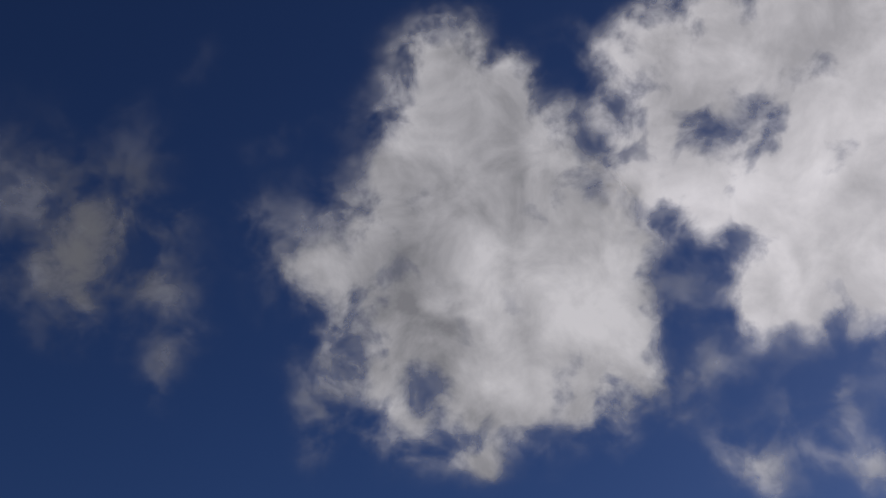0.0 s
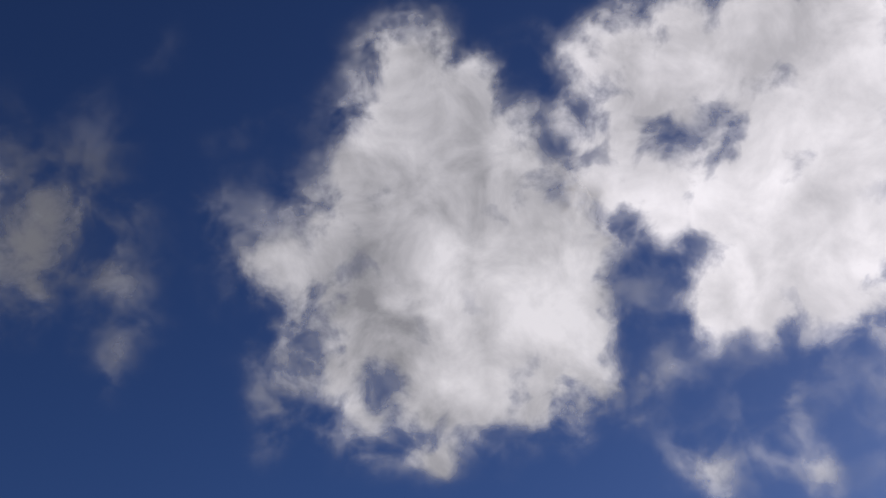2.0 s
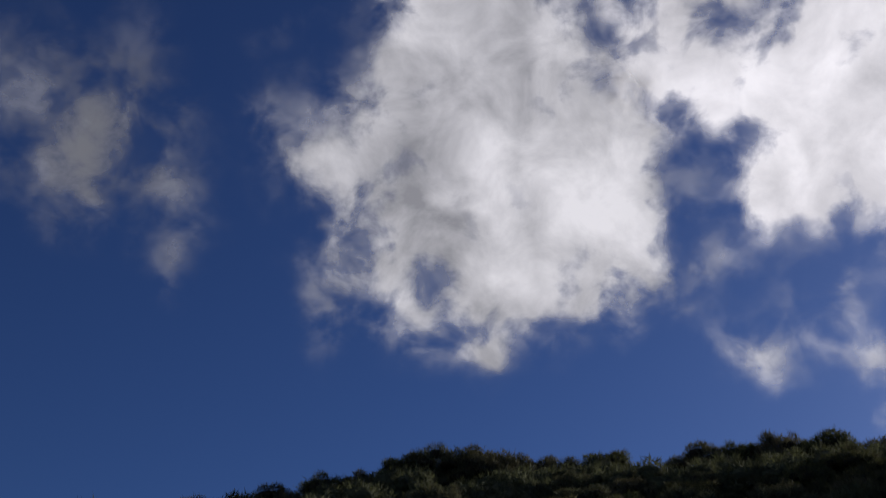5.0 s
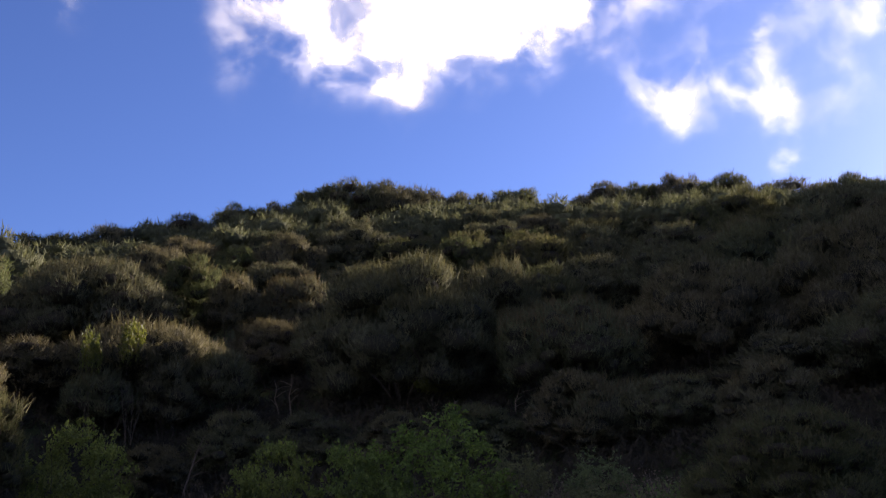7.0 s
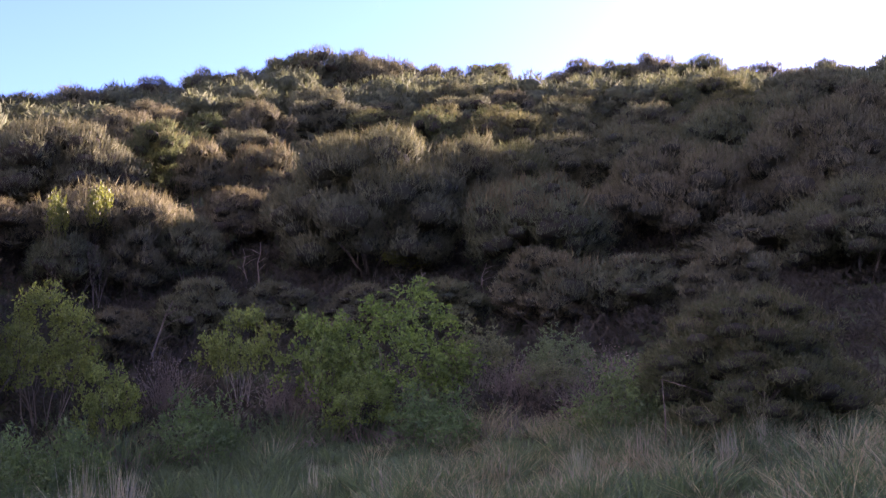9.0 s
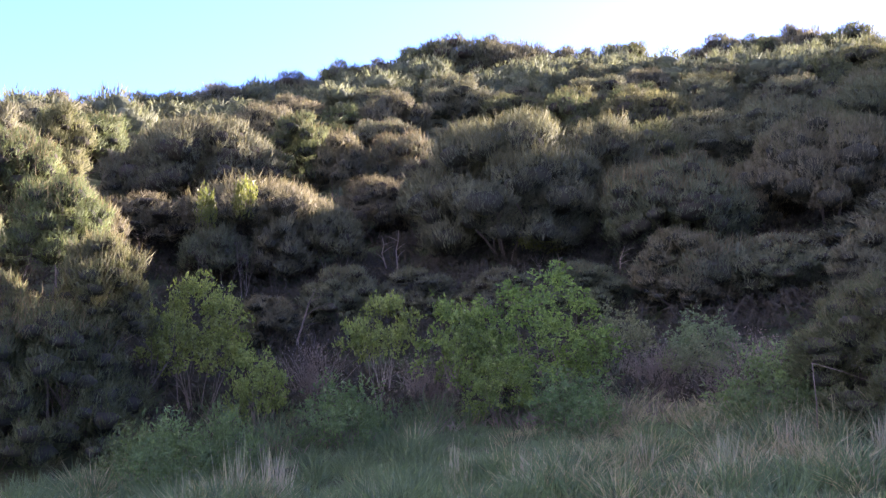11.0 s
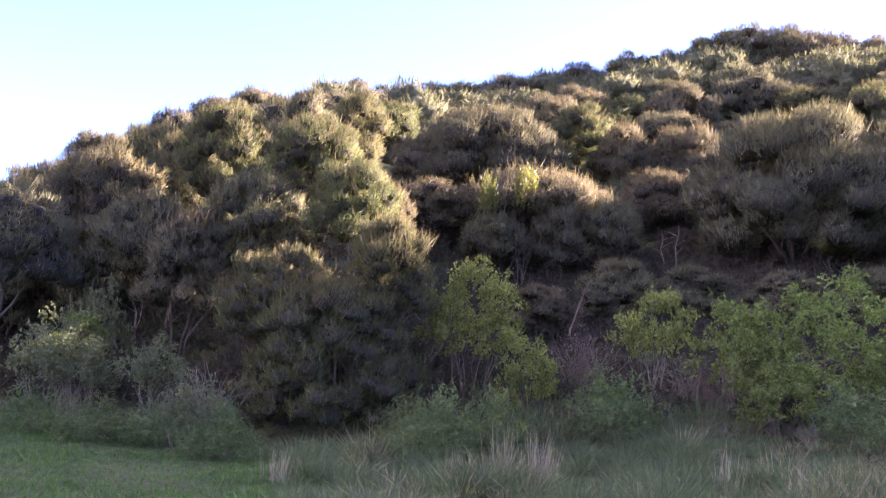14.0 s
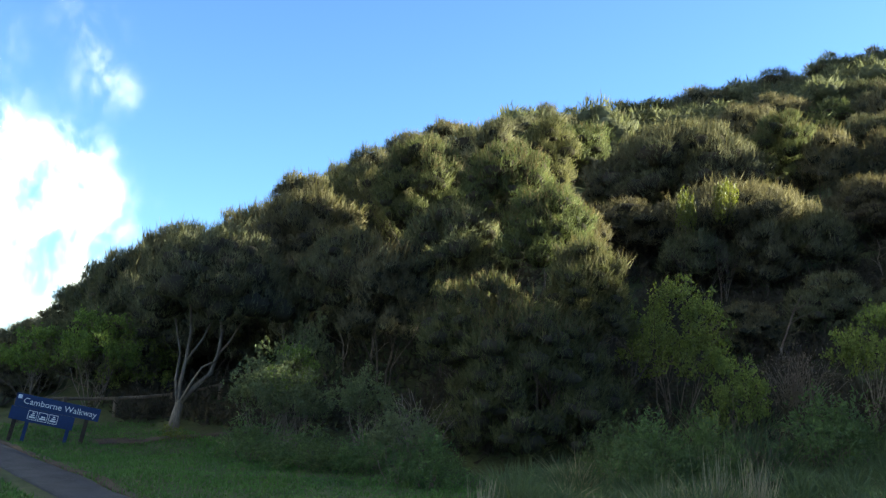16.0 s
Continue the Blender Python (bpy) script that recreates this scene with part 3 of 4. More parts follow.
plant(N0, -25.0, 32.5, 4.3, 5.2, 217, L_NEAR)
plant(C0, -27.6, 31.7, 5.1, 5.1, 354, L_EDGE)
plant(C1, -28.8, 29.2, 5.4, 5.8, 131, L_EDGE)
plant(C0, -30.5, 27.4, 5.4, 5.7, 268, L_EDGE)
plant(C1, -32.6, 26.4, 5.1, 5.0, 45, L_EDGE)
plant(C0, -36.2, 26.7, 3.9, 4.1, 182, L_EDGE)
plant(C1, -41.5, 28.0, 3.5, 3.3, 319, L_EDGE)
plant(C0, -46.0, 28.2, 3.8, 3.3, 96, L_EDGE)
plant(C1, -48.3, 26.2, 4.8, 3.6, 233, L_EDGE)
plant(C0, -54.4, 25.4, 6.3, 4.3, 10, L_EDGE)
plant(B1, -24.5, 27.7, 3.2, 5.6, 198, L_NEAR)
plant(N0, 7.0, 20.9, 4.6, 3.1, 335, L_NEAR)
plant(D3, -9.0, 24.3, 2.4, 3.9, 249, L_SHRUB)
plant(D1, -7.2, 23.4, 1.6, 2.3, 26, L_SHRUB)
plant(D2, -4.5, 25.6, 2.2, 3.1, 163, L_SHRUB)
plant(D0, -0.4, 25.5, 3.7, 3.5, 300, L_SHRUB)
plant(D1, -2.2, 24.9, 2.4, 3.0, 77, L_SHRUB)
plant(T1, 1.6, 26.0, 1.6, 2.3, 214, L_GREY)
plant(D1, -1.3, 23.5, 1.8, 1.8, 351, L_SHRUB)
plant(T0, 2.8, 24.8, 1.8, 1.7, 128, L_TWIG)
plant(D2, -29.5, 22.3, 2.6, 3.5, 265, L_SHRUB)
plant(D0, -29.3, 24.2, 2.7, 3.0, 42, L_SHRUB)
plant(D2, -33.2, 22.4, 2.8, 3.1, 179, L_SHRUB)
plant(B0, -37.1, 23.6, 4.6, 2.9, 316, L_EDGE)
plant(B1, -40.0, 22.7, 4.8, 3.2, 93, L_EDGE)
plant(B2, -39.3, 27.5, 4.2, 3.5, 230, L_EDGE)
plant(B1, -44.7, 22.3, 5.2, 3.5, 7, L_EDGE)
plant(B0, -29.4, 25.6, 4.1, 3.8, 144, L_EDGE)
plant(B1, -31.6, 24.5, 4.2, 3.7, 281, L_EDGE)
plant(B2, -27.5, 26.3, 4.0, 3.9, 58, L_EDGE)
plant(C1, -34.8, 30.1, 4.8, 5.0, 195, L_EDGE)
plant(C0, -34.9, 26.8, 3.4, 4.7, 332, L_EDGE)
plant(Y0, -12.0, 37.2, 1.0, 4.9, 109, L_LIME)
plant(Y0, -13.4, 36.7, 0.8, 4.6, 246, L_LIME)
plant(T0, -6.5, 26.2, 2.1, 2.4, 23, L_TWIG)
plant(T0, -3.3, 25.3, 1.8, 1.9, 160, L_TWIG)
plant(T1, -18.5, 19.6, 2.1, 2.8, 297, L_GREY)
plant(T1, -17.6, 19.8, 1.7, 2.0, 74, L_GREY)
plant(D2, -18.8, 20.7, 1.7, 2.8, 211, L_SHRUB)
plant(T1, -15.4, 19.7, 1.6, 2.0, 348, L_GREY)
plant(T2, -13.7, 19.7, 1.3, 2.0, 125, L_BARE)
plant(T1, -12.3, 17.0, 1.3, 1.7, 262, L_GREY)
plant(T1, -19.1, 21.8, 1.5, 3.3, 39, L_GREY)
plant(T0, 4.0, 23.7, 1.7, 1.5, 176, L_TWIG)
plant(T0, 2.4, 25.4, 2.0, 1.9, 313, L_TWIG)
plant(T0, 5.1, 25.0, 2.2, 1.9, 90, L_TWIG)
plant(T1, 3.7, 25.7, 1.8, 2.0, 227, L_GREY)
plant(T0, 6.1, 23.7, 1.9, 1.4, 4, L_TWIG)
plant(W0, -7.5, 19.1, 1.8, 1.4, 141, L_WEED)
plant(W0, -8.8, 20.2, 1.5, 1.1, 278, L_WEED)
plant(W0, -4.8, 22.5, 2.0, 1.4, 192, L_WEED)
plant(W0, -11.5, 17.0, 1.4, 1.0, 329, L_WEED)
plant(W0, -15.1, 17.4, 1.6, 0.8, 106, L_WEED)
plant(W0, -17.4, 18.0, 1.7, 0.9, 243, L_WEED)
plant(W0, -13.7, 17.9, 1.6, 0.8, 20, L_WEED)
plant(W0, -6.7, 19.9, 1.5, 1.4, 157, L_WEED)
plant(T1, 3.4, 24.6, 1.5, 1.6, 294, L_GREY)
plant(W0, 4.6, 21.5, 2.3, 1.4, 71, L_WEED)
plant(W0, 0.4, 22.5, 2.0, 1.2, 208, L_WEED)
plant(Y2, -22.0, 19.6, 0.7, 0.45, 50, "small yellow-green leafy plant on the lawn's edge")
plant(F0, -32.7, 50.3, 6.8, 3.7, 345, L_HILL)
plant(F1, -34.1, 46.9, 6.6, 4.1, 122, L_HILL)
plant(F2, -35.4, 43.4, 6.4, 4.8, 259, L_HILL)
plant(B0, -7.1, 33.3, 3.0, 2.7, 36, L_HILL)
plant(B2, -4.9, 34.7, 3.1, 2.2, 173, L_HILL)
plant(B1, -1.8, 34.0, 3.0, 2.2, 310, L_HILL)
plant(B2, 1.2, 34.0, 3.0, 2.2, 87, L_HILL)
plant(B0, -9.4, 31.6, 2.6, 2.0, 224, L_HILL)
plant(Y1, -0.4, 41.0, 2.1, 1.9, 1, L_GOLD)
plant(F0, -11.5, 117.4, 11.1, 7.3, 138, L_HILL)
plant(F1, -6.2, 118.8, 11.2, 7.1, 275, L_HILL)
plant(F2, -15.2, 117.0, 8.9, 6.4, 52, L_HILL)
plant(F1, -2.9, 119.0, 8.5, 6.5, 189, L_HILL)
plant(F0, 21.1, 122.2, 8.9, 6.6, 326, L_HILL)
plant(F2, 26.2, 121.2, 8.9, 6.5, 103, L_HILL)
plant(F1, 30.6, 120.2, 9.3, 7.7, 240, L_HILL)
plant(F2, 35.3, 116.8, 9.8, 6.9, 17, L_HILL)
plant(F0, 41.7, 114.6, 11.5, 5.9, 154, L_HILL)
plant(F1, 47.8, 110.0, 11.3, 6.2, 291, L_HILL)
plant(F2, 9.7, 123.6, 8.9, 5.8, 68, L_HILL)
plant(F0, 3.4, 123.0, 8.8, 5.7, 205, L_HILL)
plant(F1, -40.1, 73.8, 7.9, 4.9, 342, L_HILL)
plant(F2, -38.3, 79.2, 8.3, 4.7, 119, L_HILL)
plant(B0, -42.8, 62.8, 9.3, 5.4, 256, L_HILL)
plant(B1, -42.5, 55.6, 8.6, 4.8, 33, L_HILL)
plant(B2, -39.9, 47.5, 6.5, 4.7, 170, L_HILL)
plant(B0, -38.3, 42.2, 4.5, 4.9, 307, L_HILL)
plant(F2, -38.0, 90.3, 9.2, 5.7, 84, L_HILL)
plant(F1, -35.2, 102.1, 10.2, 5.6, 221, L_HILL)
plant(F0, -29.9, 107.9, 10.6, 5.9, 358, L_HILL)
plant(F2, -24.1, 113.5, 10.9, 5.9, 135, L_HILL)
plant(F1, -20.1, 116.3, 8.4, 5.4, 272, L_HILL)

# the falling end of the ridge against the sky
for k, (bearing, top, away) in enumerate([(-51.3, 6.4, 40), (-49.1, 7.8, 43), (-45.7, 9.1, 46), (-42.2, 11.4, 55), (-39.9, 12.1, 58), (-38.5, 13.2, 60), (-36.0, 14.2, 62), (-33.9, 15.0, 66), (-41.4, 10.4, 44), (-44.1, 9.4, 44)]):
    x, y = away * math.sin(radians(bearing)), away * math.cos(radians(bearing))
    plant((C0, C1, B1)[k % 3], x, y, away * 0.085, EYE + away * math.tan(radians(top)) - height_at(x, y) + 0.1, 67 * k, L_EDGE)

# ---- scrub that covers the slope ----
rng = np.random.default_rng(5)
taken = [(o.matrix_basis.translation.x, o.matrix_basis.translation.y) for o in scene.objects if o.get("category") == "tree" and o.parent is None]
count = 0
for tries in range(9000):
    r, b = math.sqrt(rng.uniform(40 ** 2, 92 ** 2)), rng.uniform(-47, 36)
    if r > 50 + (b + 47) * 1.1:
        continue
    x, y = r * math.sin(radians(b)), r * math.cos(radians(b))
    gap = 4.0 + r * 0.016
    if any((x - p) ** 2 + (y - q) ** 2 < gap * gap for p, q in taken):
        continue
    taken.append((x, y))
    w, h = rng.uniform(4.6, 7.6), rng.uniform(2.6, 4.8) * (0.85 if r < 50 else 1)
    plant((F0, F1, F2)[count % 3], x, y, w, h, rng.uniform(0, 360), L_HILL, "scrub on the slope")
    count += 1
    if count >= 270:
        break

# the far scrub, too many plants to count
far = []
for sd, n in ((81, 620), (82, 580), (83, 660)):
    g = np.random.default_rng(sd)
    c, rad = lobes_on(g, 14, 5.4, 4.0, 0.05, chunk=0.26)
    bc, br = billows(g, c, rad, 0.7, 5)
    p, nn = crown_points(g, np.concatenate((c, bc)), np.concatenate((rad * 0.93, br)), n, 0.7)
    outer, soft = feathered(g, p, nn, 0.42, 0.20, 4)
    core = (c[:, None, None] + ICO_V[ICO_F][None] * rad[:, None, None, None] * 0.8 * np.array([1, 1, 0.7])).reshape(-1, 3)
    far.append((np.concatenate((outer, core)), np.concatenate((soft, np.tile(ICO_V[ICO_F].reshape(-1, 3), (len(c), 1))))))
pieces, normals, spots = [], [], []
for tries in range(14000):
    r, b = math.sqrt(rng.uniform(70 ** 2, 142 ** 2)), rng.uniform(-46, 38)
    edge = 50 + (b + 47) * 1.1
    if r < min(92, edge) or r > np.interp(b, (-46, -40, -29, -20, -8, 40), (66, 78, 100, 124, 142, 142)):
        continue
    x, y = r * math.sin(radians(b)), r * math.cos(radians(b))
    if any((x - p) ** 2 + (y - q) ** 2 < 27 for p, q in spots):
        continue
    spots.append((x, y))
    a, s, t = rng.uniform(0, math.tau), rng.uniform(0.9, 1.6), rng.uniform(0.8, 1.35)
    spin = np.array([[math.cos(a), math.sin(a), 0], [-math.sin(a), math.cos(a), 0], [0, 0, 1]])
    pieces.append(far[tries % 3][0] @ spin * np.array([s, s, t]) + np.array([x, y, height_at(x, y) - 0.2]))
    normals.append(far[tries % 3][1] @ spin)
pieces = np.concatenate(pieces)
tagged(new("far_scrub", soup("far_scrub", pieces, np.full(len(pieces) // 3, 3), M_TEATREE, np.concatenate(normals))), "dense olive-brown scrub running up to the ridge", "scrub", kind="stuff")

# ---- clouds ----
def cloud_material(name, backlit, dense, light, edge=(0.0, 2.1)):
    """Cloud: the sun shines through it where it stands before the sun, or on its face; thin parts let the sky through."""
    m, N, L, p = shader(name)

    def field_of(attribute):
        n = N.new("ShaderNodeAttribute")
        n.attribute_name = attribute
        return n.outputs["Fac"]

    def math_node(kind, a, b, c=None):
        n = N.new("ShaderNodeMath")
        n.operation = kind
        for slot, v in zip(n.inputs, (a, b, c)):
            if isinstance(v, (int, float)):
                slot.default_value = v
            elif v is not None:
                L.new(v, slot)
        return n.outputs[0]

    def smooth(value, lo, hi, out0=0.0, out1=1.0):
        n = N.new("ShaderNodeMapRange")
        n.interpolation_type = "SMOOTHSTEP"
        for key, v in (("From Min", lo), ("From Max", hi), ("To Min", out0), ("To Max", out1)):
            n.inputs[key].default_value = v
        L.new(value, n.inputs["Value"])
        return n.outputs["Result"]

    body, thick = field_of("cloud_body"), field_of("cloud_grey_shade")
    coord = N.new("ShaderNodeTexCoord")
    wisp = node(N, "ShaderNodeTexNoise", Scale=0.0085, Detail=6.0, Roughness=0.54, Distortion=0.25)
    L.new(coord.outputs["Object"], wisp.inputs["Vector"])
    ragged = math_node("MULTIPLY", body, smooth(wisp.outputs["Fac"], 0.30, 0.70, 0.08, 1.7))
    cover = smooth(math_node("ADD", ragged, smooth(body, 0.3, 3.2, 0.0, 2.1)), *edge)
    fold = node(N, "ShaderNodeTexNoise", Scale=0.0055, Detail=7.0, Roughness=0.56, Distortion=0.3)
    L.new(coord.outputs["Object"], fold.inputs["Vector"])
    # painted grey shade plus noise sets the tone, not the cover
    depth = math_node("MULTIPLY_ADD", fold.outputs["Fac"], 2.3, math_node("ADD", thick, -0.72))
    tone = ramp(N, (0.0, light), (1.0, dense))
    L.new(depth, tone.inputs["Fac"])
    white = N.new("ShaderNodeBsdfTranslucent" if backlit else "ShaderNodeBsdfDiffuse")
    L.new(tone.outputs["Color"], white.inputs["Color"])
    clear = N.new("ShaderNodeBsdfTransparent")
    mix = N.new("ShaderNodeMixShader")
    L.new(cover, mix.inputs[0])
    L.new(clear.outputs[0], mix.inputs[1])
    L.new(white.outputs[0], mix.inputs[2])
    L.new(mix.outputs[0], N["Material Output"].inputs["Surface"])
    N.remove(p)
    return m


M_CLOUD = cloud_material("cloud_before_sun", True, (0.34, 0.345, 0.35), (0.92, 0.915, 0.89))
# lighter copy of M_CLOUD: brightness near the sun put into the colour
M_CLOUD_BRIGHT = cloud_material("bright_cloud_before_sun", True, (0.50, 0.50, 0.50), (0.99, 0.98, 0.96))
M_CLOUD_LIT = cloud_material("cloud_facing_sun", False, (0.55, 0.56, 0.58), (0.85, 0.85, 0.84))
CLOUD_FAR = 2600.0


def cloud(seed, step, label, puffs, material=None, slant=0.0, shade_lobes=(), holes=()):
    """A cloud as a gently bulging shell, thicker where its puffs overlap and torn at its edges.
    puffs, shade lobes (grey put into the colour, brighter below zero) and holes: bearing, height above the horizon,
    half width, half height (degrees) and strength."""
    q = np.array(puffs)
    ch = math.cos(radians(q[:, 1].mean()))
    b0, b1 = (q[:, 0] - q[:, 2] / ch).min() - 3, (q[:, 0] + q[:, 2] / ch).max() + 3
    e0, e1 = (q[:, 1] - q[:, 3]).min() - 3, (q[:, 1] + q[:, 3]).max() + 3
    B, E = np.meshgrid(np.arange(b0, b1, step * 1.2), np.arange(e0, e1, step), indexing="ij")
    near = np.cos(np.radians(E))
    bb, ee = B * near, E
    warp_b = (fbm(bb * 0.5, ee * 0.5, seed, 5, 0.55) - 0.5) * 2.2
    warp_e = (fbm(bb * 0.5 + 40, ee * 0.5 + 11, seed + 3, 5, 0.55) - 0.5) * 2.2

    def lump(pb, pe, wb, we, grow=1.22):
        u, v = ((B - pb) * near + warp_b) / (wb * grow), (E + warp_e - pe) / (we * grow)
        return np.clip(1 - u * u - v * v, 0, 1)

    gap, veil, broad, thick, open_sky = np.ones(B.shape), np.ones(B.shape), np.ones(B.shape), np.zeros(B.shape), np.ones(B.shape)
    for pb, pe, wb, we, strength in puffs:
        gap *= 1 - 0.74 * strength * lump(pb, pe, wb, we, 1.52) ** 2.2
        veil *= 1 - 0.4 * strength * lump(pb, pe, wb, we, 2.1) ** 1.7
        broad *= 1 - 0.5 * strength * np.exp(-(((B - pb) * near / (wb * 1.6)) ** 2 + ((E - pe) / (we * 1.6)) ** 2))
    for pb, pe, wb, we, strength in shade_lobes:
        thick += strength * lump(pb, pe, wb, we, 1.5) ** 1.5
    for pb, pe, wb, we, strength in holes:
        open_sky *= 1 - strength * lump(pb, pe, wb, we, 1.3)
    dens = (-np.log(np.maximum(gap, 0.015)) + 0.75 * (1 - veil)) * open_sky
    rad = CLOUD_FAR - 120 * (1 - broad)
    rad = rad * (1 + slant * np.radians(B - (b0 + b1) / 2))
    br, er = np.radians(B), np.radians(E)
    co = np.stack((rad * np.sin(br) * np.cos(er), rad * np.cos(br) * np.cos(er), rad * np.sin(er)), -1).reshape(-1, 3)
    nb, ne = B.shape
    idx = np.arange(nb * ne).reshape(nb, ne)
    quads = np.stack((idx[:-1, :-1], idx[:-1, 1:], idx[1:, 1:], idx[1:, :-1]), -1).reshape(-1, 4)
    flat = dens.ravel()
    quads = quads[flat[quads].max(1) > 0.004]
    used, back = np.unique(quads, return_inverse=True)
    me = mesh_from("cloud", co[used].tolist(), back.reshape(-1, 4).tolist(), material or M_CLOUD, True)
    me.attributes.new("cloud_body", "FLOAT", "POINT").data.foreach_set("value", flat[used].astype(np.float32))
    me.attributes.new("cloud_grey_shade", "FLOAT", "POINT").data.foreach_set("value", thick.ravel()[used].astype(np.float32))
    return tagged(new("cloud", me), label, "cloud", kind="structure")


# added scattered cloud all round, out of view: throws light into the hill's shade
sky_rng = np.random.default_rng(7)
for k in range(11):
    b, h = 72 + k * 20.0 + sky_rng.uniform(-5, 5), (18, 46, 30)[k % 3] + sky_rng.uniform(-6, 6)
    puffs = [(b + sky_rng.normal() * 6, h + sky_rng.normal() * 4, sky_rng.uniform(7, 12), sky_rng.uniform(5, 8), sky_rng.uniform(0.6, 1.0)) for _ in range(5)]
    cloud(200 + k * 11, 0.9, "added white cloud out of view that lightens the shade", puffs, M_CLOUD_LIT)

# the clouds in front, one by one
heart = [(-3.5, 50.1, 1.7, 1.6, 0.8), (-3.9, 48.2, 2.7, 2.2, 0.85), (1.9, 47.2, 1.8, 1.9, 0.75), (-1.3, 45.8, 4.2, 2.9, 1), (-5.2, 43.1, 3.6, 2.9, 0.95), (1.5, 43.0, 3.9, 3.6, 1), (-2.8, 39.4, 6.2, 3.9, 1), (-8.8, 39.9, 2.9, 2.6, 0.52), (-10.8, 36.6, 4.0, 2.9, 0.56), (-5.6, 34.2, 5.9, 4.3, 1), (1.9, 36.8, 4.9, 4.2, 1), (5.7, 35.4, 3.5, 3.5, 0.9), (4.6, 31.9, 4.2, 3.5, 0.9), (-1.2, 30.8, 5.5, 3.6, 0.85), (-9.2, 31.0, 2.9, 3.2, 0.48), (-2.2, 27.6, 3.2, 2.6, 0.65), (2.6, 28.5, 3.2, 2.2, 0.55)]
fringe = [(-14.5, 36.5, 2.3, 1.9, 0.45), (7.8, 32.5, 2.2, 2.2, 0.6), (-8.1, 28.4, 2.3, 2.3, 0.42), (-2.2, 25.7, 1.1, 1.6, 0.6), (7.0, 28.4, 2.8, 1.9, 0.5), (-5.9, 27.1, 1.6, 1.6, 0.4), (-12.6, 31.6, 1.6, 3.6, 0.3), (-12.8, 27.8, 1.1, 2.9, 0.3), (9.8, 29.6, 2.5, 1.9, 0.4), (10.4, 27.9, 1.9, 1.2, 0.35), (6.9, 41.4, 2.2, 2.2, 0.6), (6.3, 44.5, 1.0, 1.9, 0.4), (7.5, 38.4, 2.6, 1.9, 0.6), (9.6, 36.8, 2.2, 1.9, 0.5), (13.2, 34.0, 2.0, 2.6, 0.3), (-17.1, 38.6, 1.9, 1.9, 0.22), (-18.1, 40.1, 1.3, 1.9, 0.2)]
# the big cloud's shading as colour: greyer on the left, brighter to the right
grey = [(-5.2, 34.9, 3.0, 4.3, 0.07), (-8.0, 36.0, 6.5, 9.0, 0.16), (-8.8, 41.2, 3.9, 3.3, 0.15), (-1.7, 41.9, 3.3, 2.9, 0.12), (-11.2, 36.6, 3.3, 2.9, 0.2), (-6.5, 32.3, 2.3, 4.2, 0.05), (-0.8, 33.3, 1.3, 3.9, -0.2), (3.5, 34.0, 4.5, 5.0, -0.2)]
cloud(3, 0.12, "large ragged white and grey cloud in a deep blue sky", heart + fringe, shade_lobes=grey)
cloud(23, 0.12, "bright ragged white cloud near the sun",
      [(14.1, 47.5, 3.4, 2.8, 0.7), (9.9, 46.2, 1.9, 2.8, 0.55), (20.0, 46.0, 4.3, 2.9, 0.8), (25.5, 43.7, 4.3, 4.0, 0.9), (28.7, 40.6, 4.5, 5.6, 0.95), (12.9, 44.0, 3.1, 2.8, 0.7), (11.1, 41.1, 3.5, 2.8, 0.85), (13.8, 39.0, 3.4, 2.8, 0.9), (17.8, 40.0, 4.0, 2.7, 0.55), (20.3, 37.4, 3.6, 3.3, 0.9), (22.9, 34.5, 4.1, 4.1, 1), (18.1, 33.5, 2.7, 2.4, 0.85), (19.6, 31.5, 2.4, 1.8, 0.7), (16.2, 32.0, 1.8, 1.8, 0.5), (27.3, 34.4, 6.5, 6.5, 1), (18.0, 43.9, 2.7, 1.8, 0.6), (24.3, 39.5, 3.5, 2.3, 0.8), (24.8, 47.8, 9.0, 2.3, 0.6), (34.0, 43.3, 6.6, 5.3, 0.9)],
      M_CLOUD_BRIGHT, shade_lobes=[(18.5, 43.0, 5.0, 3.5, 0.2), (26.0, 46.0, 8.0, 3.0, 0.1), (12.5, 46.0, 3.5, 3.5, 0.2)], holes=[(18.9, 42.2, 2.8, 2.0, 0.34), (24.6, 38.9, 1.6, 1.2, 0.45), (24.8, 43.9, 1.6, 1.2, 0.4)])
cloud(43, 0.16, "thin faint wisp of cloud against blue sky",
      [(-28.7, 37.2, 4.5, 3.3, 0.43), (-30.3, 33.7, 2.7, 2.4, 0.43), (-27.1, 35.2, 4.3, 2.7, 0.48), (-22.8, 32.6, 2.2, 2.8, 0.44), (-22.4, 29.8, 1.1, 1.5, 0.33), (-28.6, 31.2, 2.1, 1.2, 0.28), (-27.4, 39.6, 4.0, 2.8, 0.28), (-34.8, 39.7, 2.9, 3.2, 0.27), (-23.9, 45.9, 0.8, 2.8, 0.17), (-27.4, 42.5, 1.8, 2.8, 0.19), (-15.5, 43.9, 1.4, 0.8, 0.28), (-12.4, 44.7, 1.9, 1.0, 0.27), (-17.2, 43.1, 1.9, 0.8, 0.19), (-34.6, 36.0, 2.0, 3.8, 0.19)], shade_lobes=[(-28, 36, 9, 8, 0.48)])
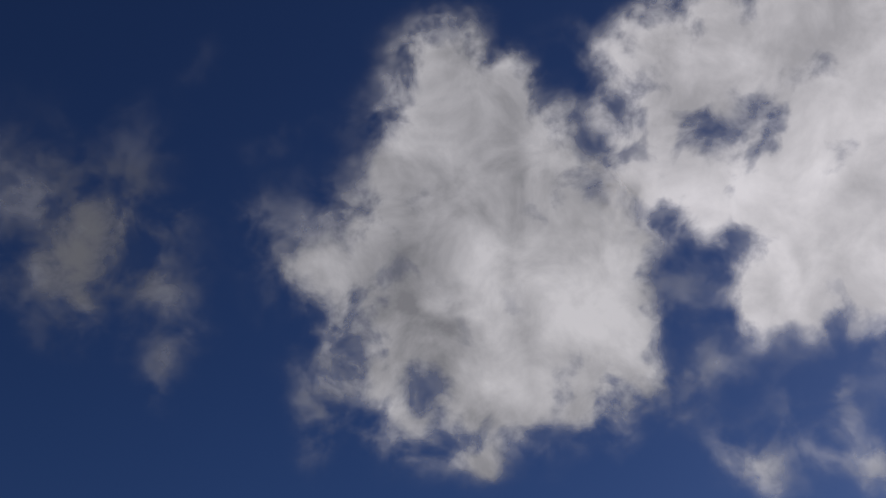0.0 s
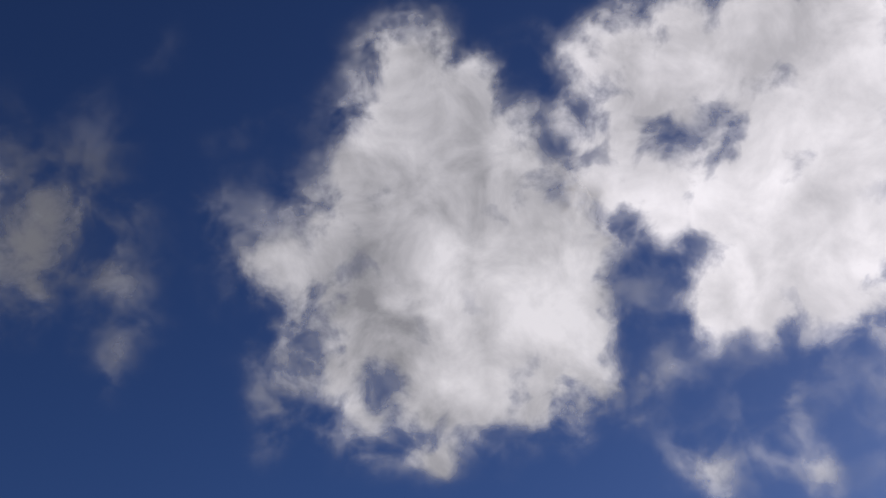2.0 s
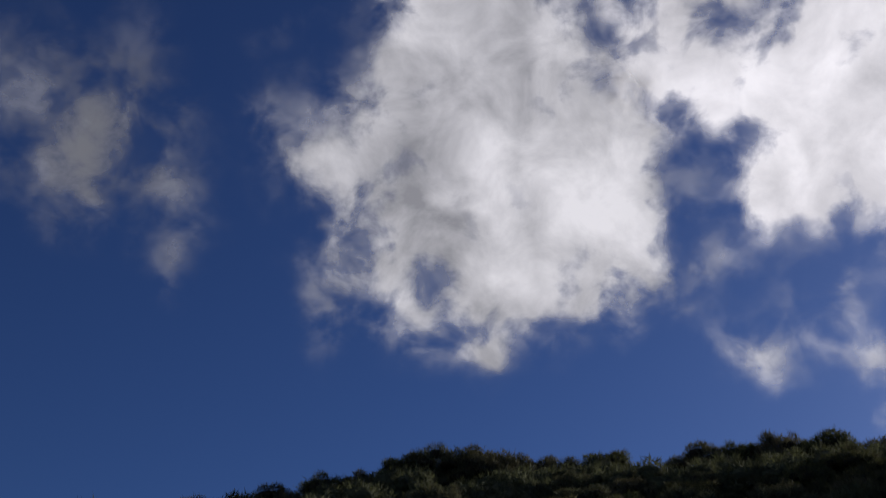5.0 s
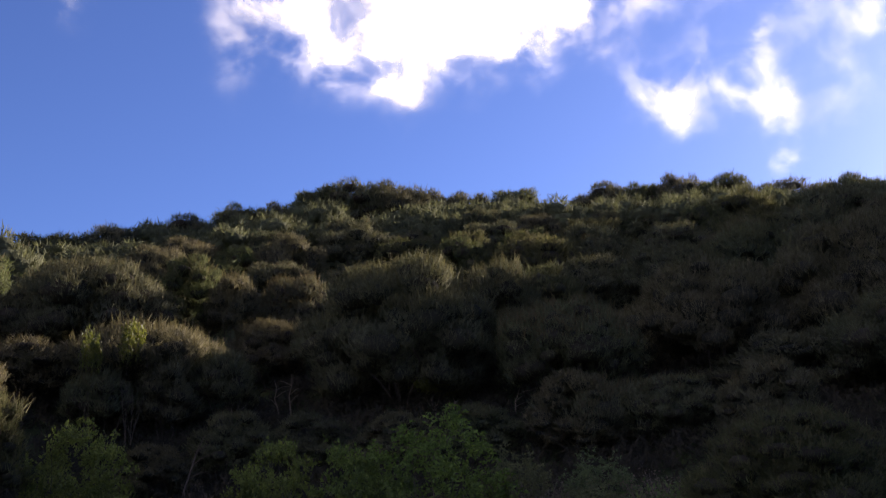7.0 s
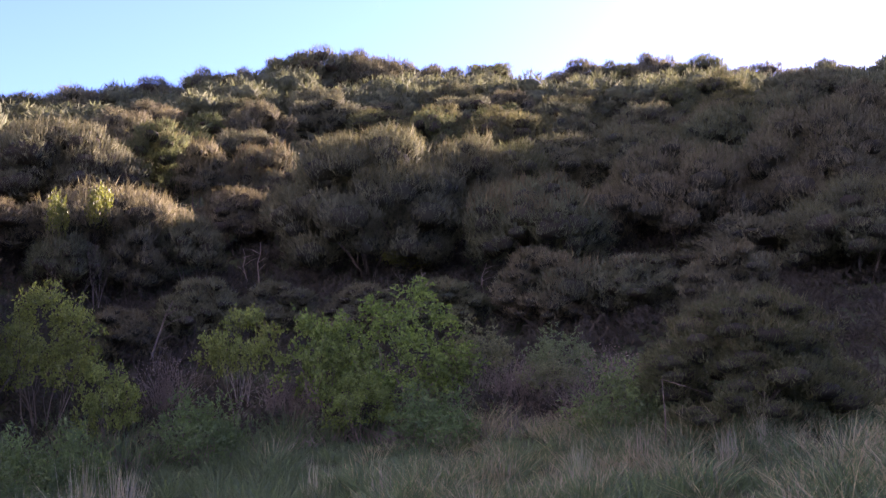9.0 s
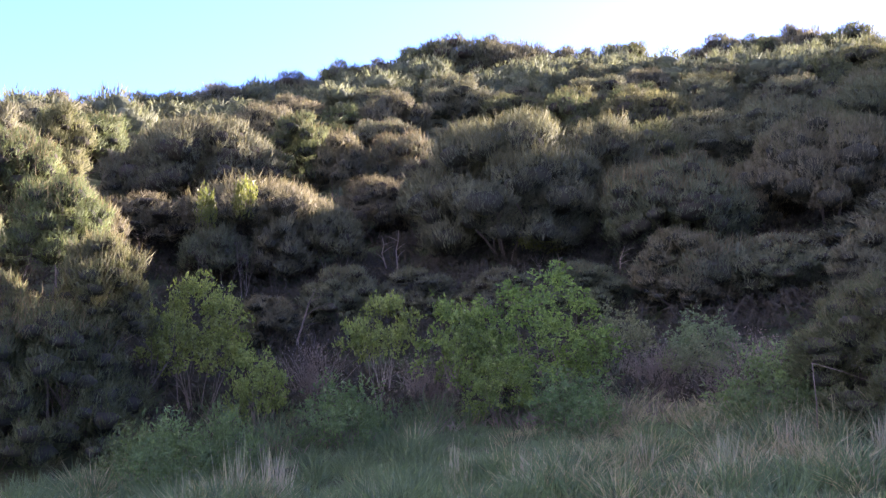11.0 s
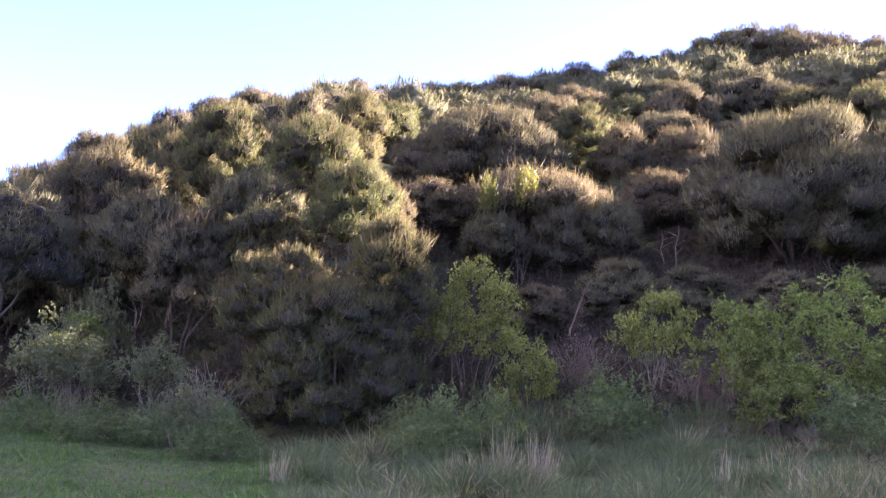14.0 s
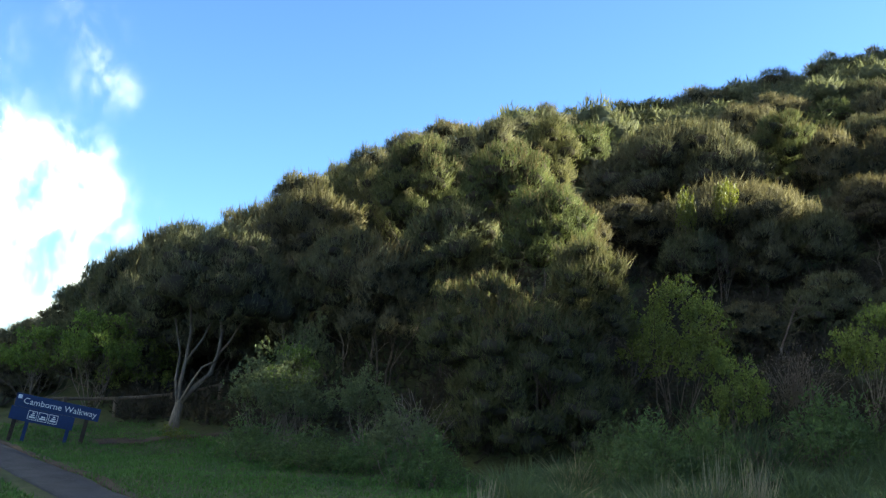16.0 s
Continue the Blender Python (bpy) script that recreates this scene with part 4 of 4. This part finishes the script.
cloud(63, 0.12, "small torn wisps of white cloud",
      [(14.5, 30.1, 3.7, 1.8, 0.26), (15.1, 23.7, 2.0, 1.8, 0.38), (18.1, 24.1, 1.4, 1.4, 0.34), (20.0, 26.1, 0.9, 1.4, 0.34), (17.6, 26.6, 2.6, 1.8, 0.24), (11.5, 29.3, 2.8, 1.2, 0.30), (20.1, 23.4, 1.4, 1.7, 0.30), (12.4, 26.0, 1.8, 1.5, 0.17), (20.9, 21.5, 0.9, 2.4, 0.42), (20.2, 19.6, 0.7, 0.8, 0.38), (13.7, 24.1, 1.6, 1.2, 0.34), (14.7, 22.7, 0.9, 1.2, 0.30), (26.2, 26.8, 1.7, 1.1, 0.42), (23.5, 24.0, 3.0, 3.5, 0.26)])
cloud(83, 0.16, "soft white cloud low over the end of the hill",
      [(-53.8, 15.0, 1.5, 1.5, 0.37), (-55.3, 17.5, 1.7, 2.0, 0.19), (-58.3, 11.0, 1.7, 1.7, 0.43), (-55.7, 11.0, 1.8, 1.8, 0.31), (-54.4, 9.4, 1.8, 1.8, 0.31), (-52.8, 8.3, 1.8, 1.8, 0.25), (-56.7, 6.9, 4.7, 3.2, 0.46), (-56.3, 2.7, 5.8, 2.6, 0.50), (-59.1, 15.0, 0.8, 3.4, 0.09), (-62.5, 7.7, 4.6, 7.1, 0.53)], M_CLOUD_LIT, 0.9)

# ---- path, sign, fence and dead wood by the lawn ----
def box(lo, hi, bevel=0.0):
    bm = bmesh.new()
    bmesh.ops.create_cube(bm, size=1)
    for v in bm.verts:
        v.co = Vector([lo[i] + (hi[i] - lo[i]) * (v.co[i] + 0.5) for i in range(3)])
    if bevel:
        bmesh.ops.bevel(bm, geom=bm.edges[:], offset=bevel, segments=2, affect="EDGES")
    return bm


def bm_mesh(name, bm, material):
    me = bpy.data.meshes.new(name)
    bm.to_mesh(me)
    bm.free()
    me.materials.append(material)
    return me


M_ASPHALT = surface("worn_asphalt", (0.034, 0.035, 0.038), (0.062, 0.062, 0.066), 1.5, 0.9, 0.5, 40.0)
M_DIRT = surface("bare_earth", (0.040, 0.028, 0.020), (0.085, 0.062, 0.044), 2.0, 0.95, 0.7, 9.0)
M_BLUE = surface("blue_paint", (0.014, 0.034, 0.100), (0.020, 0.046, 0.130), 3.0, 0.5, 0.05, 20.0)
M_WHITE = surface("white_paint", (0.68, 0.68, 0.68), (0.80, 0.80, 0.79), 5.0, 0.6, 0.05)
M_TIMBER = surface("weathered_timber", (0.080, 0.062, 0.046), (0.160, 0.128, 0.098), 4.0, 0.9, 0.4, 8.0, (1, 1, 0.3))
M_DARKWOOD = surface("dark_timber", (0.030, 0.024, 0.020), (0.065, 0.052, 0.042), 4.0, 0.9, 0.3)


def strip(name, line, half, thick, material, label, category, ragged=0.0, seed=1):
    """A band laid on the ground along a line of points, with a rounded, slightly raised top."""
    r = np.random.default_rng(seed)
    verts, faces = [], []
    across = (-1.0, -0.94, -0.5, 0.0, 0.5, 0.94, 1.0)
    for i, p in enumerate(line):
        q = line[min(i + 1, len(line) - 1)]
        o = line[max(i - 1, 0)]
        d = (Vector(q) - Vector(o)).normalized()
        n = Vector((-d.y, d.x))
        for a in across:
            w = half * (1 + ragged * (r.uniform(-1, 1) if abs(a) > 0.9 else 0))
            x, y = p[0] + n.x * a * w, p[1] + n.y * a * w
            verts.append((x, y, height_at(x, y) + (-0.10 if abs(a) == 1.0 else thick)))
    k = len(across)
    for i in range(len(line) - 1):
        for j in range(k - 1):
            faces.append((i * k + j, i * k + j + 1, (i + 1) * k + j + 1, (i + 1) * k + j))
    return tagged(new(name, mesh_from(name, verts, faces, material, True)), label, category, kind="structure")


path_line = [(-23.7 + 8.8 * t, 14.7 - 3.6 * t + 0.25 * math.sin(t * 1.3)) for t in np.linspace(-2.2, 2.4, 60)]
strip("footpath", path_line, 0.56, 0.03, M_ASPHALT, "grey asphalt footpath beside a mown lawn", "path")
verge = [(x + 0.26, y + 0.66) for x, y in path_line]
strip("path_edge", verge, 0.14, 0.035, M_DIRT, "bare brown earth along the path's edge", "soil", 0.6, 3)
strip("bare_soil", [(-23.6 + 0.33 * t, 18.2 + 0.48 * t + 0.15 * math.sin(t)) for t in np.linspace(0, 12, 26)], 0.36, 0.03, M_DIRT, "scraped bare soil behind the sign", "soil", 0.7, 4)


def lettering(name, body, size, material, parent, m, label):
    cu = bpy.data.curves.new(name, "FONT")
    cu.body, cu.size, cu.extrude, cu.align_x, cu.align_y = body, size, 0.004, "CENTER", "CENTER"
    cu.resolution_u = 3
    tmp = bpy.data.objects.new(name, cu)
    scene.collection.objects.link(tmp)
    me = bpy.data.meshes.new_from_object(tmp.evaluated_get(bpy.context.evaluated_depsgraph_get()))
    bpy.data.objects.remove(tmp)
    bpy.data.curves.remove(cu)
    me.materials.clear()
    me.materials.append(material)
    ob = part(name, me, parent, label)
    ob.matrix_basis = m
    return ob


def walkway_sign(x, y):
    """A two-board sign on timber posts, leaning: local x runs along the boards, -y faces the viewer."""
    root = new("sign")
    part("board", bm_mesh("board", box((-1.22, -0.02, 0.98), (1.32, 0.03, 1.38), 0.008), M_BLUE), root, "blue painted name board")
    part("board", bm_mesh("board", box((-1.28, -0.02, 0.56), (0.62, 0.03, 0.972), 0.008), M_BLUE), root, "blue painted board with white symbols")
    for px in (-0.72, 0.50):
        part("leg", bm_mesh("leg", box((px - 0.055, -0.012, -0.25), (px + 0.055, 0.06, 0.60), 0.01), M_BLUE), root, "blue painted leg")
    for px in (-1.10, 0.98):
        part("post", bm_mesh("post", box((px - 0.06, 0.034, -0.3), (px + 0.06, 0.15, 1.30), 0.015), M_DARKWOOD), root, "dark timber post")
    part("emblem", bm_mesh("emblem", box((-1.17, -0.03, 1.22), (-1.05, -0.021, 1.34), 0.002), M_WHITE), root, "small white square emblem")
    lettering("lettering", "Camborne Walkway", 0.265, M_WHITE, root, pose(0.12, -0.024, 1.17, 90), "white lettering: Camborne Walkway")
    for k in range(3):
        cx = -0.62 + 0.31 * k
        panel = part("symbol_panel", bm_mesh("symbol_panel", box((cx - 0.135, -0.028, 0.64), (cx + 0.135, -0.0215, 0.92), 0.002), M_WHITE), root, "white square with a dark blue symbol")
        part("field", bm_mesh("field", box((cx - 0.118, -0.034, 0.657), (cx + 0.118, -0.0285, 0.903)), M_BLUE), panel)
        for lo, hi in (((-0.09, 0.70), (0.09, 0.75)), ((-0.05, 0.77), (0.07, 0.81)), ((-0.02, 0.83), (0.05, 0.875)))[: 3 if k != 1 else 2]:
            part("symbol_bar", bm_mesh("symbol_bar", box((cx + lo[0], -0.040, lo[1]), (cx + hi[0], -0.0345, hi[1]), 0.003), M_WHITE), panel)
    root.matrix_basis = pose(x, y, height_at(x, y) - 0.05, 0, 9.5, 54.5) @ Matrix.Diagonal((0.87, 0.87, 0.87, 1))
    return tagged(root, "leaning blue walkway sign with white lettering on posts", "sign")


walkway_sign(-23.9, 16.8)


def rail_fence():
    """A low timber rail fence that climbs the bank behind the sign."""
    a, b = Vector((-29.6, 18.6)), Vector((-24.0, 27.0))
    root = new("fence")
    spots = [a.lerp(b, t) for t in (0.08, 0.22, 0.38, 0.56, 0.72)]
    tops = [height_at(p.x, p.y) + 0.74 - 0.06 * k for k, p in enumerate(spots)]
    for p, z in zip(spots, tops):
        g = height_at(p.x, p.y)
        part("post", bm_mesh("post", box((p.x - 0.07, p.y - 0.07, g - 0.2), (p.x + 0.07, p.y + 0.07, z + 0.05), 0.015), M_TIMBER), root)
    for k in range(4):
        p, q = spots[k], spots[k + 1]
        v, f = tube([(p.x, p.y, tops[k]), ((p.x + q.x) / 2, (p.y + q.y) / 2, (tops[k] + tops[k + 1]) / 2 - 0.02), (q.x, q.y, tops[k + 1])], [0.05, 0.055, 0.05], 6)
        part("rail", mesh_from("rail", v, f, M_TIMBER), root)
    return tagged(root, "low weathered timber rail fence on the bank", "fence")


rail_fence()


def pale_tree(x, y, turn):
    """An old tea-tree with pale twisted stems that fork near the ground and a dark crown."""
    g = np.random.default_rng(91)
    root = new("tea_tree")
    stems = {
        "trunk": ([(0, 0, -0.3), (0.05, 0, 0.35), (0.14, 0.05, 0.9)], [0.36, 0.25, 0.19]),
        "limb": ([(0.12, 0.05, 0.8), (0.10, 0.1, 1.5), (0.22, 0.12, 2.2), (0.30, 0.2, 3.1), (0.2, 0.3, 4.0)], [0.12, 0.10, 0.085, 0.07, 0.05]),
        "limb.a": ([(0.14, 0.02, 0.85), (0.55, -0.05, 1.35), (1.05, -0.1, 1.85), (1.25, -0.1, 2.5), (1.3, 0.0, 3.2), (1.1, 0.1, 4.0)], [0.13, 0.115, 0.10, 0.09, 0.075, 0.05]),
        "limb.b": ([(0.16, -0.03, 0.9), (0.5, -0.15, 1.6), (0.75, -0.2, 2.0), (1.2, -0.25, 2.25)], [0.075, 0.06, 0.05, 0.035]),
        "limb.c": ([(0.08, 0.05, 0.75), (-0.05, 0.1, 1.6), (0.02, 0.15, 2.4), (-0.25, 0.2, 3.5)], [0.08, 0.07, 0.055, 0.04]),
        "limb.d": ([(1.2, -0.1, 2.4), (1.6, -0.2, 2.9), (1.9, -0.2, 3.5)], [0.055, 0.045, 0.03]),
        "limb.e": ([(0.24, 0.12, 2.2), (0.7, 0.1, 2.9), (0.95, 0.15, 3.5)], [0.06, 0.05, 0.035]),
    }
    for name, (pts, rad) in stems.items():
        v, f = tube(pts, [q * 0.72 for q in rad], 7)
        part(name.split(".")[0], mesh_from("limb", v, f, M_PALE, True), root)
    c, r = lobes_on(g, 50, 5.2, 6.6, 0.50, chunk=0.18, ragged=0.16)
    c[:, 0] += 0.9
    sc, sr = billows(g, c, r, 0.66, 7)
    part("inner_foliage", inner_mass(g, c, r * 0.72, 0.66, M_UNDER), root, "dead brown inner foliage, darkened to paint shade in crown gaps")
    p, n = crown_points(g, np.concatenate((c, sc)), np.concatenate((r * 0.93, sr)), 7600, 0.66, -0.75)
    tri, soft = feathered(g, p, n, 0.18, 0.14)
    part("crown", soup("crown", tri, np.full(len(tri) // 3, 3), M_TEATREE, soft), root)
    root.matrix_basis = pose(x, y, height_at(x, y), 0, 0, turn) @ Matrix.Diagonal((0.93, 0.93, 0.98, 1))
    return tagged(root, "old tea-tree with pale twisted forked trunk and dark crown", "tree")


pale_tree(-23.7, 21.0, 48)


def dead_trunk(x, y, height, lean, turn):
    g = np.random.default_rng(int(height * 100))
    root = new("dead_tree")
    v, f = tube([(0, 0, -0.2), (lean * 0.1 + 0.06, 0, height * 0.3), (lean * 0.55 - 0.05, 0.04, height * 0.6), (lean * 0.6 + 0.05, 0.02, height * 0.8), (lean, 0, height)], [0.040, 0.034, 0.028, 0.020, 0.008], 6)
    part("trunk", mesh_from("trunk", v, f, M_TWIG, True), root)
    for k in range(3):
        s = 0.45 + 0.17 * k
        o = Vector((lean * s * 0.85, 0.03, height * s))
        d = Vector((g.choice((-1, 1)) * g.uniform(0.3, 0.6), g.normal() * 0.2, g.uniform(0.1, 0.4)))
        v, f = tube([o, o + d * 0.55 + Vector((0, 0, 0.05)), o + d], [0.020, 0.014, 0.005], 5)
        part("branch", mesh_from("branch", v, f, M_TWIG, True), root)
    root.matrix_basis = pose(x, y, height_at(x, y), 0, 0, turn)
    return tagged(root, "bare grey standing dead trunk in the shade", "dead tree", "dead trunks in the gully")


dead_trunk(-7.0, 40.6, 1.9, -0.15, 0)
dead_trunk(-6.5, 40.4, 2.2, 0.1, 10)
dead_trunk(2.6, 39.5, 1.4, 0.35, 30)
dead_trunk(-8.2, 30.6, 2.3, 0.7, 0)
dead_trunk(0.4, 39.0, 1.3, -0.4, 60)
dead_trunk(4.4, 37.6, 1.4, -0.45, 20)


def bent_stalk(x, y):
    """A dry stalk, snapped over near its top."""
    root = new("dead_stalk")
    v, f = tube([(0, 0, -0.1), (0.02, 0, 0.7), (-0.02, 0, 1.45)], [0.014, 0.011, 0.009], 5)
    part("stem", mesh_from("stem", v, f, M_TWIG, True), root)
    v, f = tube([(-0.03, 0, 1.45), (0.5, -0.1, 1.28), (1.0, -0.15, 1.08)], [0.009, 0.007, 0.003], 5)
    part("snapped_top", mesh_from("snapped_top", v, f, M_TWIG, True), root)
    root.matrix_basis = pose(x, y, height_at(x, y), 0, 0, -14)
    return tagged(root, "dry grey stalk snapped over in long grass", "stalk")


bent_stalk(4.9, 19.6)


def marker_pole(x, y, height):
    """A thin pole with a white top on the ridge."""
    root = new("marker_pole")
    v, f = tube([(0, 0, -0.3), (0, 0, height - 0.9)], [0.05, 0.05], 8)
    part("pole", mesh_from("pole", v, f, M_TIMBER, True), root)
    v, f = tube([(0, 0, height - 0.9), (0, 0, height - 0.1), (0, 0, height)], [0.10, 0.10, 0.07], 8)
    part("white_top", mesh_from("white_top", v, f, M_WHITE, True), root, "white painted top")
    root.matrix_basis = pose(x, y, height_at(x, y))
    return tagged(root, "slim pole with white top standing on the ridge", "pole")


marker_pole(10.4, 131.6, 6.4)

# ---- undergrowth, long grass and lawn ----
def scatter(rng, count, r0, r1, b0, b1):
    r, b = np.sqrt(rng.uniform(r0 * r0, r1 * r1, count)), np.radians(rng.uniform(b0, b1, count))
    return r * np.sin(b), r * np.cos(b)


def on_ground(x, y, drop=0.03):
    return np.stack((x, y, ground_height(x, y) - drop), 1)


def stuff(name, corners, material, label, category):
    return tagged(new(name, soup(name, corners, np.full(len(corners) // 3, 3), material)), label, category, kind="stuff")


def off_path(x, y):
    """Keeps what lies off the path and in front of the scrub's foot."""
    return np.abs((x + 23.7) * 3.6 + (y - 14.7) * 8.8) / 9.5 > 0.72


def field(rng, x, y, length, width, lean, droop):
    """Single blades, leaning together in gusts, at the points x, y."""
    gust = np.stack((fbm(x * 1.3, y * 1.3, 51, 3) - 0.5, fbm(x * 1.3, y * 1.3, 57, 3) - 0.5, np.zeros(len(x))), 1)
    way = unit(np.array([0, 0, 1.0]) + gust * 1.6 + rng.normal(size=(len(x), 3)) * np.array([lean, lean, 0.1]))
    ln = length * rng.uniform(0.45, 1.2, len(x))
    return blades(on_ground(x, y), way, ln, width * rng.uniform(0.7, 1.3, len(x)), rng, droop)


rng = np.random.default_rng(17)
# lawn
x, y = scatter(rng, 150000, 11, 34, -64, -16)
b = np.degrees(np.arctan2(x, y))
scraped = np.abs((x + 23.6) * 0.824 - (y - 18.2) * 0.566) < 0.30
keep = off_path(x, y) & ~(scraped & (y > 18)) & (np.hypot(x, y) < np.interp(b, (-64, -50, -44, -36, -28, -16), (34, 34, 27, 22.5, 22, 17)))
x, y = x[keep], y[keep]
stuff("lawn", field(rng, x, y, 0.06 + 0.14 * fbm(x * 0.8, y * 0.8, 29), 0.022, 0.5, 0.1), M_LAWN, "short mown green lawn grass", "grass")

# long grass in tussocks, green and dry
x, y = scatter(rng, 3000, 12, 27, -30, 32)
b = np.degrees(np.arctan2(x, y))
inside = np.hypot(x, y) < 27 - np.clip(-20 - b, 0, 9) * 0.6
x, y = x[inside], y[inside]
tall = (0.30 + 0.75 * np.clip((fbm(x * 0.7, y * 0.7, 33) - 0.34) * 2.6, 0, 1)) * rng.uniform(0.6, 1.25, len(x))
withered = rng.uniform(size=len(x)) < np.clip((fbm(x * 0.35, y * 0.35, 31) - 0.54) * 3, 0.03, 0.4) + 0.24 * np.clip((b[inside] + 2) / 8, 0, 1)


def tussocks(x, y, tall, blades_each, width, splay):
    """Clumps of arching blades that fan out from each point."""
    k = np.repeat(np.arange(len(x)), blades_each)
    a, out = rng.uniform(0, math.tau, len(k)), np.sqrt(rng.uniform(0, 1, len(k)))
    away = np.stack((np.cos(a), np.sin(a), np.zeros(len(k))), 1) * out[:, None]
    spread = 0.08 + 0.16 * tall[k]
    base = on_ground(x[k] + away[:, 0] * spread, y[k] + away[:, 1] * spread)
    way = unit(np.array([0, 0, 1.0]) + away * splay + rng.normal(size=(len(k), 3)) * np.array([0.22, 0.22, 0.05]))
    ln = tall[k] * rng.uniform(0.45, 1.2, len(k))
    return blades(base, way, ln, width * rng.uniform(0.7, 1.3, len(k)), rng, 0.28)


lush = ~withered
stuff("long_grass", tussocks(x[lush], y[lush], tall[lush], 42, 0.018, 0.75), M_GRASS, "rank green long grass on the bank", "grass")
stuff("dry_grass", tussocks(x[withered], y[withered], tall[withered] + 0.15, 30, 0.016, 0.75), M_STRAW, "straw-coloured dead grass among green grass", "grass")

# withered bracken and stalks among the shrubs
x, y = scatter(rng, 6000, 22.5, 27, -20, 20)
keep = fbm(x * 0.5, y * 0.5, 37) > 0.5
x, y = x[keep], y[keep]
stuff("bracken", field(rng, x, y, np.full(len(x), 0.75), 0.03, 0.5, 0.25), M_UMBER, "withered brown bracken between the shrubs", "bracken")

# undergrowth beneath the scrub, the crowns' shade put into its dark colour
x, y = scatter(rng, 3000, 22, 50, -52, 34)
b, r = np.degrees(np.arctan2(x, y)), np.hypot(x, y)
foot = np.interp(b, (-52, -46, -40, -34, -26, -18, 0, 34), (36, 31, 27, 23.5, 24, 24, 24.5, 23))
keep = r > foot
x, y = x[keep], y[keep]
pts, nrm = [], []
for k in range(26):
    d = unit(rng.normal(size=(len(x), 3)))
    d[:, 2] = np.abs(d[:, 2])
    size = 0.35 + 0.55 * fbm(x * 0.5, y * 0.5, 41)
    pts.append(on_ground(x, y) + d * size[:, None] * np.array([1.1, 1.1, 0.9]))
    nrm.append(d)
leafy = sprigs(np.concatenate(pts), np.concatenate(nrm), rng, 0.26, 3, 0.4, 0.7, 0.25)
stuff("undergrowth", leafy, M_UNDER, "tangled undergrowth beneath the scrub, coloured dark for the shade there", "undergrowth")


def dry_tuft(x, y, height, seed):
    g = np.random.default_rng(seed)
    root = new("grass_tuft")
    n = 70
    base = np.stack((g.normal(size=n) * 0.13, g.normal(size=n) * 0.13, np.full(n, -0.03)), 1)
    way = unit(np.array([0, 0, 1.0]) + g.normal(size=(n, 3)) * np.array([0.13, 0.13, 0.04]))
    v = blades(base, way, height * g.uniform(0.35, 1.15, n), np.full(n, 0.013), g, 0.06)
    part("tussock", soup("tussock", v, np.full(len(v) // 3, 3), M_STALK), root)["kind"] = "stuff"
    root.matrix_basis = pose(x, y, height_at(x, y))
    return tagged(root, "upright tuft of bleached dry grass", "grass tuft", "dry grass tufts")


for x, y, h, s in ((-5.7, 17.6, 1.3, 1), (-5.2, 17.9, 1.1, 2), (-9.0, 15.2, 0.7, 3), (-0.6, 17.4, 0.8, 4), (1.6, 18.5, 0.9, 5), (-3.0, 16.2, 0.7, 6), (4.2, 18.8, 0.9, 7), (-4.9, 17.4, 1.2, 8), (-6.4, 16.9, 0.8, 9), (2.9, 17.6, 1.0, 10), (5.6, 17.8, 1.0, 11), (-1.8, 18.4, 1.0, 12), (6.6, 19.0, 1.1, 13)):
    dry_tuft(x, y, h, s)
